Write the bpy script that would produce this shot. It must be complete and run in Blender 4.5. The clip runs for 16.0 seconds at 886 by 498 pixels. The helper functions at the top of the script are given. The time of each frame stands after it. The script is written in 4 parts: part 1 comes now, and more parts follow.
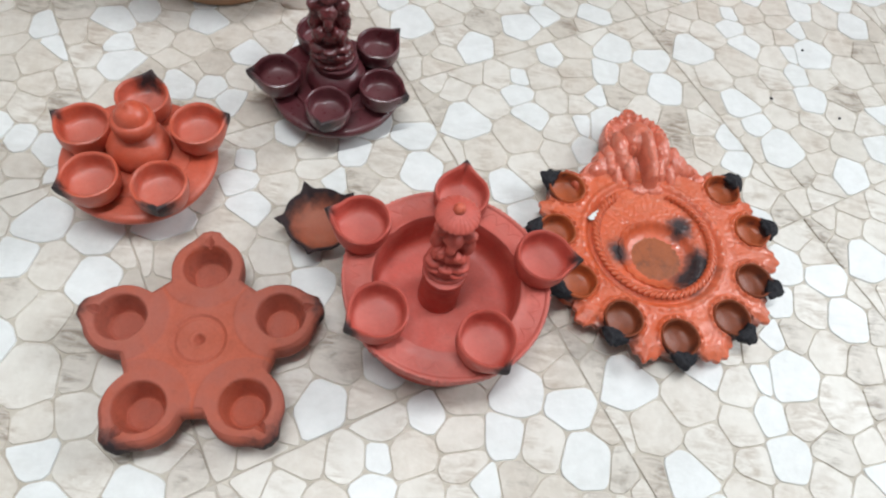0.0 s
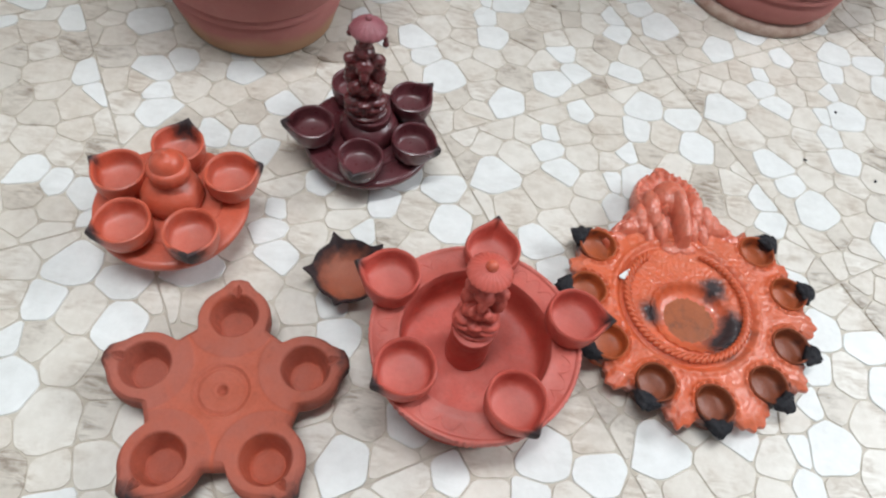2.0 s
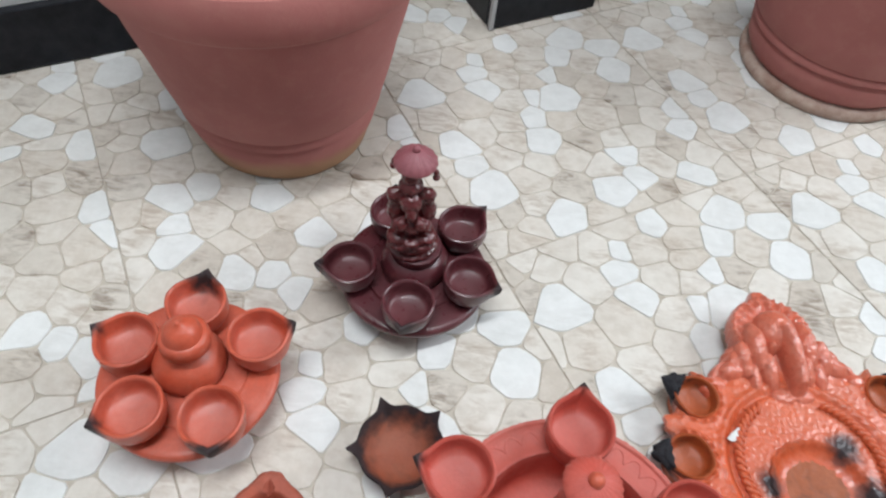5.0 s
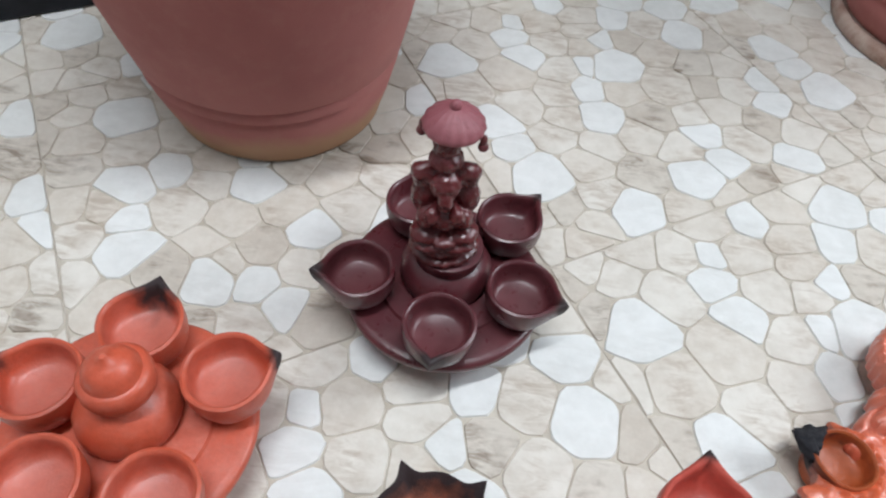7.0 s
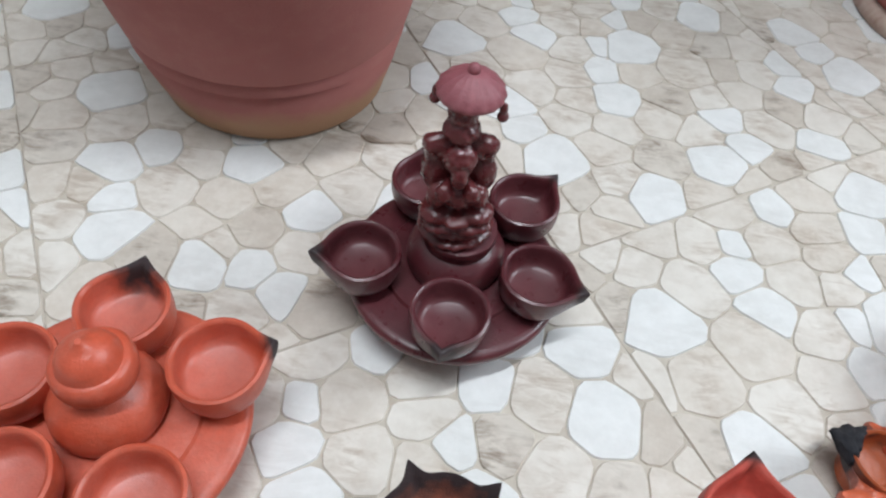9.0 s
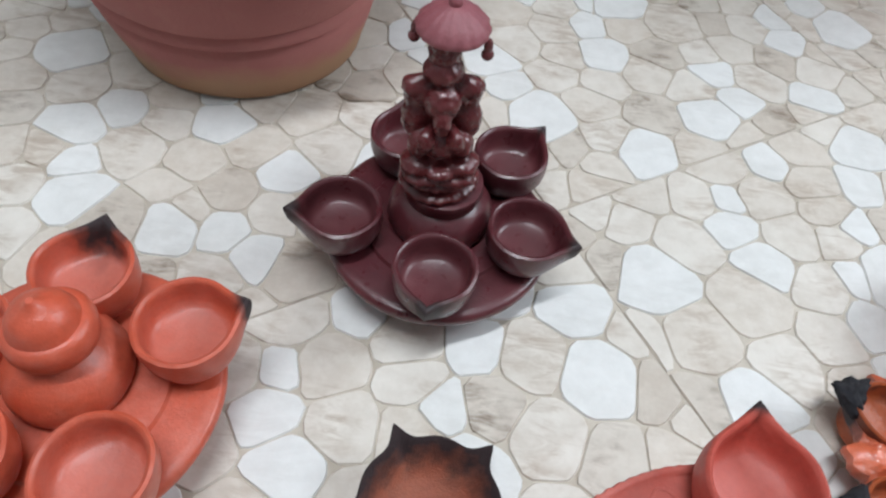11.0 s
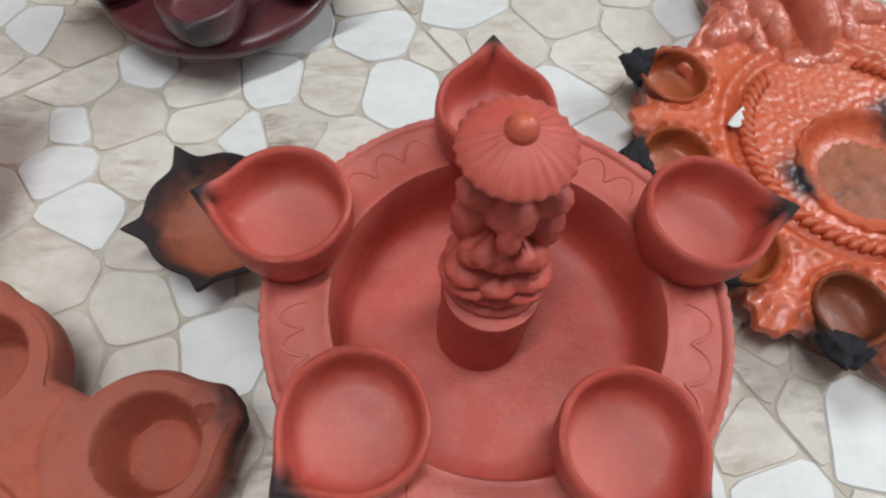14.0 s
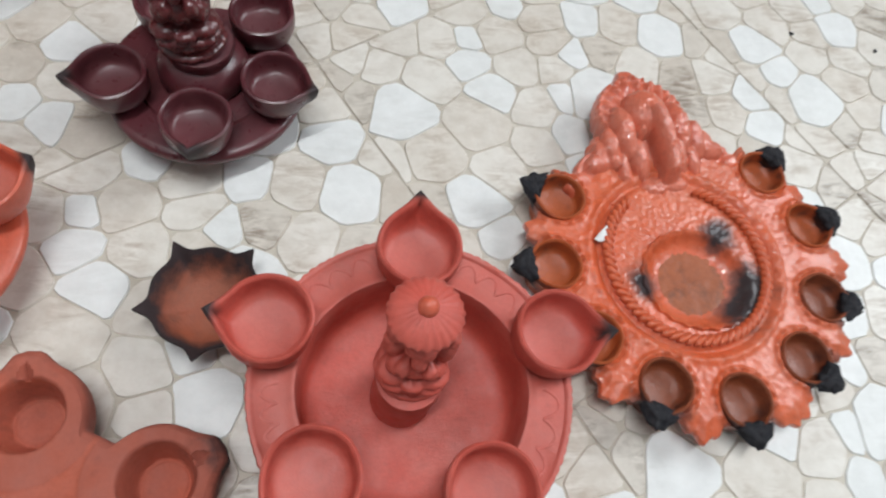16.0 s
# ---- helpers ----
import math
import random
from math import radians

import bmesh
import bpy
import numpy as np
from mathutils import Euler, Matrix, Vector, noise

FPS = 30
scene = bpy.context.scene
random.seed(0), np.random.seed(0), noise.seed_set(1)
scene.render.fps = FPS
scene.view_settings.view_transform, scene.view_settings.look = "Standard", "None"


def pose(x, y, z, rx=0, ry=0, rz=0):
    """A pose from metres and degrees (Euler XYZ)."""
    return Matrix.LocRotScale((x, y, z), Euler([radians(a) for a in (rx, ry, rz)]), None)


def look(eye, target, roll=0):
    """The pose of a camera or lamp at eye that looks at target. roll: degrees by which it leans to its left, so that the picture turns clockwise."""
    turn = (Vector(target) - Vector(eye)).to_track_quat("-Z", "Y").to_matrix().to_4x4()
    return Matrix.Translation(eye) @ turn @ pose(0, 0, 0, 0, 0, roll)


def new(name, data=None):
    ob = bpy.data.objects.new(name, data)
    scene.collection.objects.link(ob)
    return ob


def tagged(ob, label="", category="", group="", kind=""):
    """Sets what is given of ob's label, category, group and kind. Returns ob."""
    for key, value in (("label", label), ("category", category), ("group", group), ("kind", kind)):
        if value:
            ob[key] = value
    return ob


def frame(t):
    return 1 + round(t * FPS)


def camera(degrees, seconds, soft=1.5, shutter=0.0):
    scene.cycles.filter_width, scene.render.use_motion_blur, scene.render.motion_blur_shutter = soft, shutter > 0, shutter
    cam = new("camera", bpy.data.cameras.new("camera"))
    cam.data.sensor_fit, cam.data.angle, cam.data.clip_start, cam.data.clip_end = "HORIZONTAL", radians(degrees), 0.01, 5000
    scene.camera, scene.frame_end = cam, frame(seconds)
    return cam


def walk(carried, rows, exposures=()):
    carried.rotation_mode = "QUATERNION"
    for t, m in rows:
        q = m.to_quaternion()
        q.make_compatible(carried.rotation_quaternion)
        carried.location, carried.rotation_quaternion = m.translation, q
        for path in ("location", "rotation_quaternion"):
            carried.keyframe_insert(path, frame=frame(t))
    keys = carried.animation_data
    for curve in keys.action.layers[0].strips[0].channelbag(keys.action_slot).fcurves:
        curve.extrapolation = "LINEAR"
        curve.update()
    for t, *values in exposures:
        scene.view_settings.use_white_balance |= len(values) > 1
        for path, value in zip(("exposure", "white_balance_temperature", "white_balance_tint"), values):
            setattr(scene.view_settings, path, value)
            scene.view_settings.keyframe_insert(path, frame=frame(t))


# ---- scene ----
cam = camera(66.50, 16.0, soft=2.2, shutter=0.5)
PATH = [
    (0.0, (0.0276, -0.0260, 0.5306), (0.0713, 0.2683, 0.0096), 15.62),
    (0.5, (0.0239, -0.0236, 0.5276), (0.0634, 0.2737, 0.0079), 14.99),
    (1.0, (0.0202, -0.0215, 0.5258), (0.0524, 0.2849, 0.0110), 13.72),
    (1.5, (0.0213, -0.0168, 0.5244), (0.0507, 0.3051, 0.0190), 13.24),
    (2.0, (0.0178, -0.0177, 0.5266), (0.0391, 0.3100, 0.0245), 13.25),
    (2.5, (0.0166, -0.0112, 0.5279), (0.0320, 0.3241, 0.0305), 13.09),
    (3.0, (0.0184, -0.0074, 0.5324), (0.0315, 0.3392, 0.0428), 12.94),
    (3.5, (0.0216, 0.0006, 0.5367), (0.0451, 0.3563, 0.0541), 14.80),
    (4.0, (0.0132, 0.0170, 0.5348), (0.0219, 0.3760, 0.0541), 12.85),
    (4.5, (-0.0031, 0.0566, 0.5177), (-0.0065, 0.4185, 0.0392), 8.86),
    (5.0, (-0.0236, 0.0956, 0.4898), (-0.0288, 0.4602, 0.0133), 7.32),
    (7.5, (-0.0480, 0.1861, 0.3521), (-0.0626, 0.5574, -0.1191), 6.82),
    (8.0, (-0.0527, 0.1893, 0.3440), (-0.0688, 0.5621, -0.1258), 7.33),
    (8.5, (-0.0543, 0.1898, 0.3421), (-0.0656, 0.5603, -0.1296), 7.73),
    (11.0, (-0.0521, 0.1904, 0.3157), (-0.0418, 0.5492, -0.1651), 9.00),
    (11.5, (-0.0304, 0.1755, 0.3036), (-0.0161, 0.5150, -0.1908), 8.82),
    (12.0, (-0.0053, 0.1637, 0.2833), (0.0214, 0.4729, -0.2302), 8.32),
    (12.5, (0.0132, 0.1484, 0.2696), (0.0407, 0.4402, -0.2540), 5.29),
    (13.0, (0.0222, 0.1370, 0.2687), (0.0633, 0.4202, -0.2587), 6.49),
    (13.5, (0.0303, 0.1261, 0.2789), (0.0749, 0.4030, -0.2515), 6.43),
    (14.0, (0.0346, 0.1245, 0.2811), (0.0835, 0.3907, -0.2544), 7.52),
    (14.5, (0.0352, 0.1251, 0.2922), (0.1025, 0.3907, -0.2416), 11.90),
    (15.0, (0.0350, 0.1237, 0.3032), (0.1047, 0.3879, -0.2309), 12.93),
    (15.5, (0.0326, 0.1329, 0.3422), (0.1192, 0.3955, -0.1903), 16.67),
    (16.0, (0.0272, 0.1321, 0.3967), (0.1311, 0.3811, -0.1393), 21.28),
]
walk(cam, [(t, look(eye, target, roll)) for t, eye, target, roll in PATH], [(0, -0.22, 6400, 10), (5, -0.22, 6330, 10), (8, -0.24, 6200, 10), (11, -0.28, 6200, 10), (13, -0.44, 6400, 10), (15, -0.44, 6480, 10), (16, -0.37, 6430, 10)])

# ---- world and light ----
world = bpy.data.worlds.new("world")
scene.world = world
world.use_nodes = True
wbg = world.node_tree.nodes["Background"]
wbg.inputs["Color"].default_value = (0.82, 0.9, 1.0, 1)
wbg.inputs["Strength"].default_value = 0.9


def lamp(name, m, size_x, size_y, watts, colour):
    data = bpy.data.lights.new(name, "AREA")
    data.shape, data.size, data.size_y, data.energy, data.color = "RECTANGLE", size_x, size_y, watts, colour
    ob = new(name, data)
    ob.matrix_world = m
    return ob


GRID = 32.0
TUBE = pose(-0.12, 0.12, 2.42, 0, 0, GRID)
WINDOW = (1.86, -0.2, 1.5)
AXES = pose(0, 0, 0, 0, 0, GRID)
lamp("tube_light_glow", TUBE @ pose(0, 0, -0.06), 1.2, 0.12, 45, (0.94, 0.975, 1.0))
lamp("window_daylight", AXES @ pose(*WINDOW, 0, 90, 0) @ pose(0, 0, 0, 0, -22, 0), 0.9, 0.9, 38, (0.9, 0.96, 1.0))


# ---- materials ----
class Nodes:
    def __init__(self, name):
        self.mat = bpy.data.materials.new(name)
        self.mat.use_nodes = True
        self.tree = self.mat.node_tree
        self.bsdf = self.tree.nodes["Principled BSDF"]
        self.coord = self.add("ShaderNodeTexCoord").outputs["Object"]

    def add(self, kind, **values):
        n = self.tree.nodes.new(kind)
        for k, v in values.items():
            n.inputs[k.replace("_", " ")].default_value = v
        return n

    def link(self, a, b):
        self.tree.links.new(a, b)

    def noise(self, scale, detail=4.0, rough=0.55):
        n = self.add("ShaderNodeTexNoise", Scale=scale, Detail=detail, Roughness=rough)
        self.link(self.coord, n.inputs["Vector"])
        return n.outputs["Fac"]

    def ramp(self, fac, stops):
        r = self.tree.nodes.new("ShaderNodeValToRGB")
        el = r.color_ramp.elements
        while len(el) < len(stops):
            el.new(0.5)
        for e, (p, c) in zip(el, stops):
            e.position = p
            e.color = (*c, 1) if len(c) == 3 else c
        self.link(fac, r.inputs["Fac"])
        return r.outputs["Color"]

    def mix(self, fac, a, b, blend="MIX"):
        m = self.tree.nodes.new("ShaderNodeMix")
        m.data_type, m.blend_type = "RGBA", blend
        for sock, v in ((m.inputs[0], fac), (m.inputs[6], a), (m.inputs[7], b)):
            if isinstance(v, (int, float)):
                sock.default_value = v
            elif isinstance(v, tuple):
                sock.default_value = (*v, 1)
            else:
                self.link(v, sock)
        return m.outputs[2]

    def math(self, op, a, b):
        m = self.tree.nodes.new("ShaderNodeMath")
        m.operation = op
        for sock, v in zip(m.inputs, (a, b)):
            if isinstance(v, (int, float)):
                sock.default_value = v
            else:
                self.link(v, sock)
        return m.outputs[0]

    def attribute(self, name):
        a = self.tree.nodes.new("ShaderNodeAttribute")
        a.attribute_name = name
        return a.outputs["Fac"]

    def random(self):
        return self.tree.nodes.new("ShaderNodeObjectInfo").outputs["Random"]

    def bump(self, fac, strength, distance):
        b = self.add("ShaderNodeBump", Strength=strength, Distance=distance)
        self.link(fac, b.inputs["Height"])
        self.link(b.outputs["Normal"], self.bsdf.inputs["Normal"])

    def done(self, colour, rough):
        for sock, v in (("Base Color", colour), ("Roughness", rough)):
            if isinstance(v, tuple):
                self.bsdf.inputs[sock].default_value = (*v, 1)
            elif isinstance(v, (int, float)):
                self.bsdf.inputs[sock].default_value = v
            else:
                self.link(v, self.bsdf.inputs[sock])
        return self.mat


def tint(c, k):
    return tuple(min(1.0, v * k) for v in c)


def clay(name, colour, dusty, rough, gloss=0.5, relief=0.35, grain=900, dust=0.55, coat=0.0, ashen=None, patchy=0.25, film=0.22):
    """Painted or glazed fired clay, with wear at two scales and soot where the soot attribute is high."""
    n = Nodes(name)
    big = n.ramp(n.noise(38, 5), [(0.3, tint(colour, 0.86)), (0.7, tint(colour, 1.1))])
    patch = n.ramp(n.noise(17, 3, 0.5), [(0.42, (0, 0, 0)), (0.62, (patchy,) * 3)])
    big = n.mix(patch, big, dusty)
    worn = n.ramp(n.noise(95, 6, 0.65), [(0.5, (0, 0, 0)), (0.78, (1, 1, 1))])
    base = n.mix(n.math("MULTIPLY", worn, dust), big, dusty)
    speck = n.ramp(n.noise(420, 3), [(0.3, (0.8, 0.8, 0.8)), (0.6, (1.04, 1.04, 1.04))])
    base = n.mix(0.45, base, speck, "MULTIPLY")
    fine = n.ramp(n.math("ADD", n.attribute("dust_and_light"), n.math("MULTIPLY", n.math("SUBTRACT", n.noise(70, 5), 0.5), 0.8)), [(0.2, (0, 0, 0)), (1.0, (0.75, 0.75, 0.75))])
    base = n.mix(fine, base, ashen or dusty)
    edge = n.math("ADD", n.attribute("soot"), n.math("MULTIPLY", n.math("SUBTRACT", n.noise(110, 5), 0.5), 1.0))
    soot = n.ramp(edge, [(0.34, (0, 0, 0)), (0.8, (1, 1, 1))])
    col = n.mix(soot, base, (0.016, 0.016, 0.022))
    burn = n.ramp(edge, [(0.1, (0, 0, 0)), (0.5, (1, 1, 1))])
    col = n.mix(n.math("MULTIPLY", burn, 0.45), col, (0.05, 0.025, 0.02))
    n.bump(n.math("ADD", n.noise(grain, 4), n.math("MULTIPLY", n.noise(160, 4), 1.4)), relief, 0.0012)
    n.bsdf.inputs["Specular IOR Level"].default_value = gloss
    n.bsdf.inputs["Coat Weight"].default_value = coat
    n.bsdf.inputs["Coat Roughness"].default_value = film
    r = n.ramp(n.noise(120, 4), [(0.3, (rough * 0.8,) * 3), (0.7, (min(1, rough * 1.2),) * 3)])
    return n.done(col, n.mix(soot, r, (0.8, 0.8, 0.8)))


M_PLATE = clay("matt_red_painted_clay", (0.5, 0.08, 0.056), (0.55, 0.15, 0.115), 0.5, 0.45, 0.22, dust=0.4, ashen=(0.48, 0.155, 0.125))
M_RED = clay("orange_red_clay", (0.53, 0.088, 0.042), (0.58, 0.17, 0.115), 0.4, 0.5, 0.22, dust=0.45, coat=0.12, ashen=(0.5, 0.185, 0.15))
M_STAR = clay("terracotta_clay", (0.43, 0.094, 0.05), (0.36, 0.105, 0.073), 0.72, 0.3, 0.18, dust=0.3, ashen=(0.3, 0.092, 0.068), patchy=0.6)
M_PURPLE = clay("maroon_glazed_clay", (0.085, 0.017, 0.022), (0.15, 0.05, 0.056), 0.32, 0.5, 0.16, dust=0.35, coat=0.2, ashen=(0.17, 0.06, 0.064))
M_PINK = clay("dusty_maroon_clay", (0.26, 0.075, 0.09), (0.36, 0.15, 0.16), 0.45, 0.5, 0.3)
M_FIGURE = clay("dark_red_glazed_clay", (0.1, 0.015, 0.017), (0.15, 0.036, 0.038), 0.28, 0.5, 0.2, coat=0.3)
M_GLAZE = clay("orange_lacquered_clay", (0.58, 0.1, 0.033), (0.58, 0.21, 0.13), 0.38, 0.45, 0.4, 420, 0.45, coat=0.3, patchy=0.22, film=0.08)
M_GLAZE_PINK = clay("salmon_lacquered_clay", (0.58, 0.125, 0.066), (0.62, 0.23, 0.16), 0.32, 0.5, 0.2, 700, coat=0.45, film=0.1)
M_OIL = clay("oil_stained_clay", (0.25, 0.062, 0.025), (0.15, 0.05, 0.027), 0.4, 0.45, 0.4, 400, 0.6, patchy=0.6)
M_CUP = clay("scorched_orange_clay", (0.42, 0.09, 0.026), (0.25, 0.07, 0.032), 0.4, 0.45, 0.3, 420, 0.6, patchy=0.55)
M_RESIDUE = clay("dried_oil_film", (0.34, 0.09, 0.03), (0.15, 0.055, 0.028), 0.5, 0.3, 0.3, 300, 0.95)
M_BURNT = clay("burnt_brown_clay", (0.31, 0.08, 0.04), (0.24, 0.095, 0.058), 0.55, 0.4, 0.5)


def pot_clay():
    n = Nodes("weathered_terracotta")
    col = n.ramp(n.noise(9, 5), [(0.3, (0.32, 0.105, 0.092)), (0.7, (0.4, 0.145, 0.128))])
    col = n.mix(n.ramp(n.noise(60, 6, 0.65), [(0.5, (0, 0, 0)), (0.85, (0.6, 0.6, 0.6))]), col, (0.42, 0.18, 0.15))
    edge = n.math("ADD", n.attribute("lime"), n.math("MULTIPLY", n.math("SUBTRACT", n.noise(28, 5), 0.5), 0.9))
    col = n.mix(n.ramp(edge, [(0.35, (0, 0, 0)), (0.8, (0.85, 0.85, 0.85))]), col, (0.4, 0.24, 0.13))
    n.bump(n.noise(420, 4), 0.25, 0.001)
    return n.done(col, 0.78)


def lime_clay():
    n = Nodes("limescaled_terracotta")
    f = n.noise(45, 6, 0.65)
    col = n.ramp(f, [(0.3, (0.3, 0.17, 0.13)), (0.55, (0.46, 0.34, 0.28)), (0.75, (0.56, 0.46, 0.4))])
    n.bump(f, 0.4, 0.001)
    return n.done(col, 0.85)


def stone(name, pale, warm, dark, veins):
    """Honed marble pebble; each one takes its own shade."""
    n = Nodes(name)
    n.coord = n.tree.nodes.new("ShaderNodeNewGeometry").outputs["Position"]
    col = n.mix(n.random(), pale, warm)
    cloud = n.noise(30, 6, 0.65)
    col = n.mix(n.ramp(cloud, [(0.35, (0.0,) * 3), (0.7, (0.7,) * 3)]), col, tint(warm, 0.86))
    col = n.mix(n.ramp(n.noise(85, 5, 0.7), [(0.4, (0.0,) * 3), (0.7, (0.5,) * 3)]), col, tint(pale, 1.06))
    stretch = n.add("ShaderNodeMapping", Scale=(1, 3.2, 1), Rotation=(0, 0, 0.35))
    n.link(n.coord, stretch.inputs["Vector"])
    v = n.add("ShaderNodeTexNoise", Scale=42, Detail=6, Roughness=0.65, Distortion=0.8)
    n.link(stretch.outputs["Vector"], v.inputs["Vector"])
    streak = n.ramp(v.outputs["Fac"], [(0.42, (0, 0, 0)), (0.62, (1, 1, 1))])
    where = n.ramp(n.noise(21, 4, 0.6), [(0.46, (0.06 * veins,) * 3), (0.6, (veins,) * 3)])
    vein = n.math("MULTIPLY", where, streak)
    col = n.mix(vein, col, dark)
    n.bump(n.noise(240, 4), 0.12, 0.0006)
    n.bsdf.inputs["Specular IOR Level"].default_value = 0.45
    return n.done(col, 0.42)


M_WHITE = stone("white_pebble", (0.74, 0.745, 0.73), (0.68, 0.68, 0.655), (0.54, 0.53, 0.5), 0.35)
M_BEIGE = stone("beige_pebble", (0.70, 0.668, 0.61), (0.595, 0.535, 0.46), (0.39, 0.315, 0.245), 0.75)
M_VEIN = stone("veined_pebble", (0.63, 0.59, 0.525), (0.53, 0.47, 0.4), (0.25, 0.2, 0.155), 1.0)


def plain(name, a, b, scale, rough, relief=0.15, gloss=0.5):
    n = Nodes(name)
    f = n.noise(scale, 6, 0.6)
    n.bump(n.noise(scale * 12, 4), relief, 0.001)
    n.bsdf.inputs["Specular IOR Level"].default_value = gloss
    return n.done(n.ramp(f, [(0.3, a), (0.7, b)]), rough)


M_JOINT = plain("tan_joint", (0.38, 0.325, 0.26), (0.58, 0.53, 0.45), 26, 0.6)
M_SEAM = plain("dark_seam_grout", (0.36, 0.32, 0.27), (0.56, 0.51, 0.45), 14, 0.9)
M_BLACK = plain("black_granite", (0.008, 0.009, 0.012), (0.02, 0.021, 0.026), 60, 0.35, 0.03, 0.2)
M_WALL = plain("grey_wall_paint", (0.2, 0.205, 0.21), (0.25, 0.255, 0.26), 6, 0.8, 0.1, 0.3)
M_PALE = plain("white_wall_paint", (0.66, 0.68, 0.66), (0.74, 0.755, 0.74), 6, 0.8, 0.1, 0.3)
M_SOOT = plain("black_soot", (0.008, 0.008, 0.012), (0.03, 0.029, 0.032), 220, 0.75, 0.5, 0.25)
M_GREY = plain("grey_grout", (0.35, 0.36, 0.36), (0.5, 0.5, 0.5), 60, 0.9)
M_METAL = plain("white_enamel", (0.8, 0.8, 0.8), (0.84, 0.84, 0.84), 10, 0.4)
M_POT, M_LIME = pot_clay(), lime_clay()
M_TUBE = bpy.data.materials.new("lit_tube")
M_TUBE.use_nodes = True
M_TUBE.node_tree.nodes["Principled BSDF"].inputs["Emission Color"].default_value = (1, 0.97, 0.92, 1)
M_TUBE.node_tree.nodes["Principled BSDF"].inputs["Emission Strength"].default_value = 6


# ---- mesh helpers ----
def part(name, bm, material, parent=None, label="", smooth=True):
    me = bpy.data.meshes.new(name)
    bmesh.ops.recalc_face_normals(bm, faces=bm.faces[:])
    bm.to_mesh(me)
    bm.free()
    if smooth:
        me.polygons.foreach_set("use_smooth", [True] * len(me.polygons))
        me.set_sharp_from_angle(angle=radians(50))
    me.materials.append(material)
    ob = new(name, me)
    ob.parent = parent
    if label:
        tagged(ob, label)
    return ob


def thing(name, m, label, category, group="", kind=""):
    ob = new(name)
    ob.empty_display_size = 0.02
    ob.matrix_world = m
    return tagged(ob, label, category, group, kind)


def rings(bm, loops, close=True, caps=(False, False)):
    """Skin a list of rings of points."""
    made = [[bm.verts.new(p) for p in loop] for loop in loops]
    for a, b in zip(made, made[1:]):
        n = len(a)
        for k in range(n if close else n - 1):
            bm.faces.new((a[k], a[(k + 1) % n], b[(k + 1) % n], b[k]))
    if caps[0]:
        bm.faces.new(made[0][::-1])
    if caps[1]:
        bm.faces.new(made[-1])
    return made


def lathe(profile, n=48, wobble=0.0, seed=0, centre=(0, 0)):
    """A turned body from (radius, height) pairs, hand-thrown: wobble is in metres."""
    bm = bmesh.new()
    loops = []
    for r, z in profile:
        loop = []
        for k in range(n):
            a = 2 * math.pi * k / n
            rr = max(r + wobble * noise.noise((math.cos(a) * 1.3 + seed, math.sin(a) * 1.3, z * 30)) * min(1, r / 0.01), 1e-4)
            loop.append((centre[0] + rr * math.cos(a), centre[1] + rr * math.sin(a), z))
        loops.append(loop)
    rings(bm, loops, caps=(True, True))
    return bm


def box(bm, x0, x1, y0, y1, z0, z1, bevel=0.0):
    r = bmesh.ops.create_cube(bm, size=1, matrix=Matrix.LocRotScale(((x0 + x1) / 2, (y0 + y1) / 2, (z0 + z1) / 2), None, (x1 - x0, y1 - y0, z1 - z0)))
    if bevel:
        edges = list({e for v in r["verts"] for e in v.link_edges})
        bmesh.ops.bevel(bm, geom=edges, offset=bevel, segments=2, affect="EDGES", profile=0.5)


def blob(bm, at, size, turn=(0, 0, 0), rough=0.0, seed=0, u=14, v=10):
    r = bmesh.ops.create_uvsphere(bm, u_segments=u, v_segments=v, radius=1)
    m = Matrix.LocRotScale(at, Euler([radians(a) for a in turn]), size)
    for vert in r["verts"]:
        k = 1 + rough * noise.noise(vert.co * 2.1 + Vector((seed, 0, 0)))
        vert.co = m @ (vert.co * k)


def paint(ob, name, rule):
    """Store a stain: rule gives 0 to 1 at each point."""
    me = ob.data
    a = me.attributes.new(name, "FLOAT", "POINT")
    a.data.foreach_set("value", [max(0.0, min(1.0, rule(v.co))) for v in me.vertices])


def teardrop(a, tip, nib=0.5):
    """Radius, in units of the round rim, of a rim pulled out to a point at angle 0; nib: how much of it is a narrow beak."""
    a = abs((a + math.pi) % (2 * math.pi) - math.pi)
    phi = math.acos(1 / tip)
    wide = 1 / math.cos(phi - a) - 1 if a < phi else 0.0
    return 1 + (1 - nib) * wide + nib * (tip - 1) * math.exp(-((a / 0.2) ** 1.3))


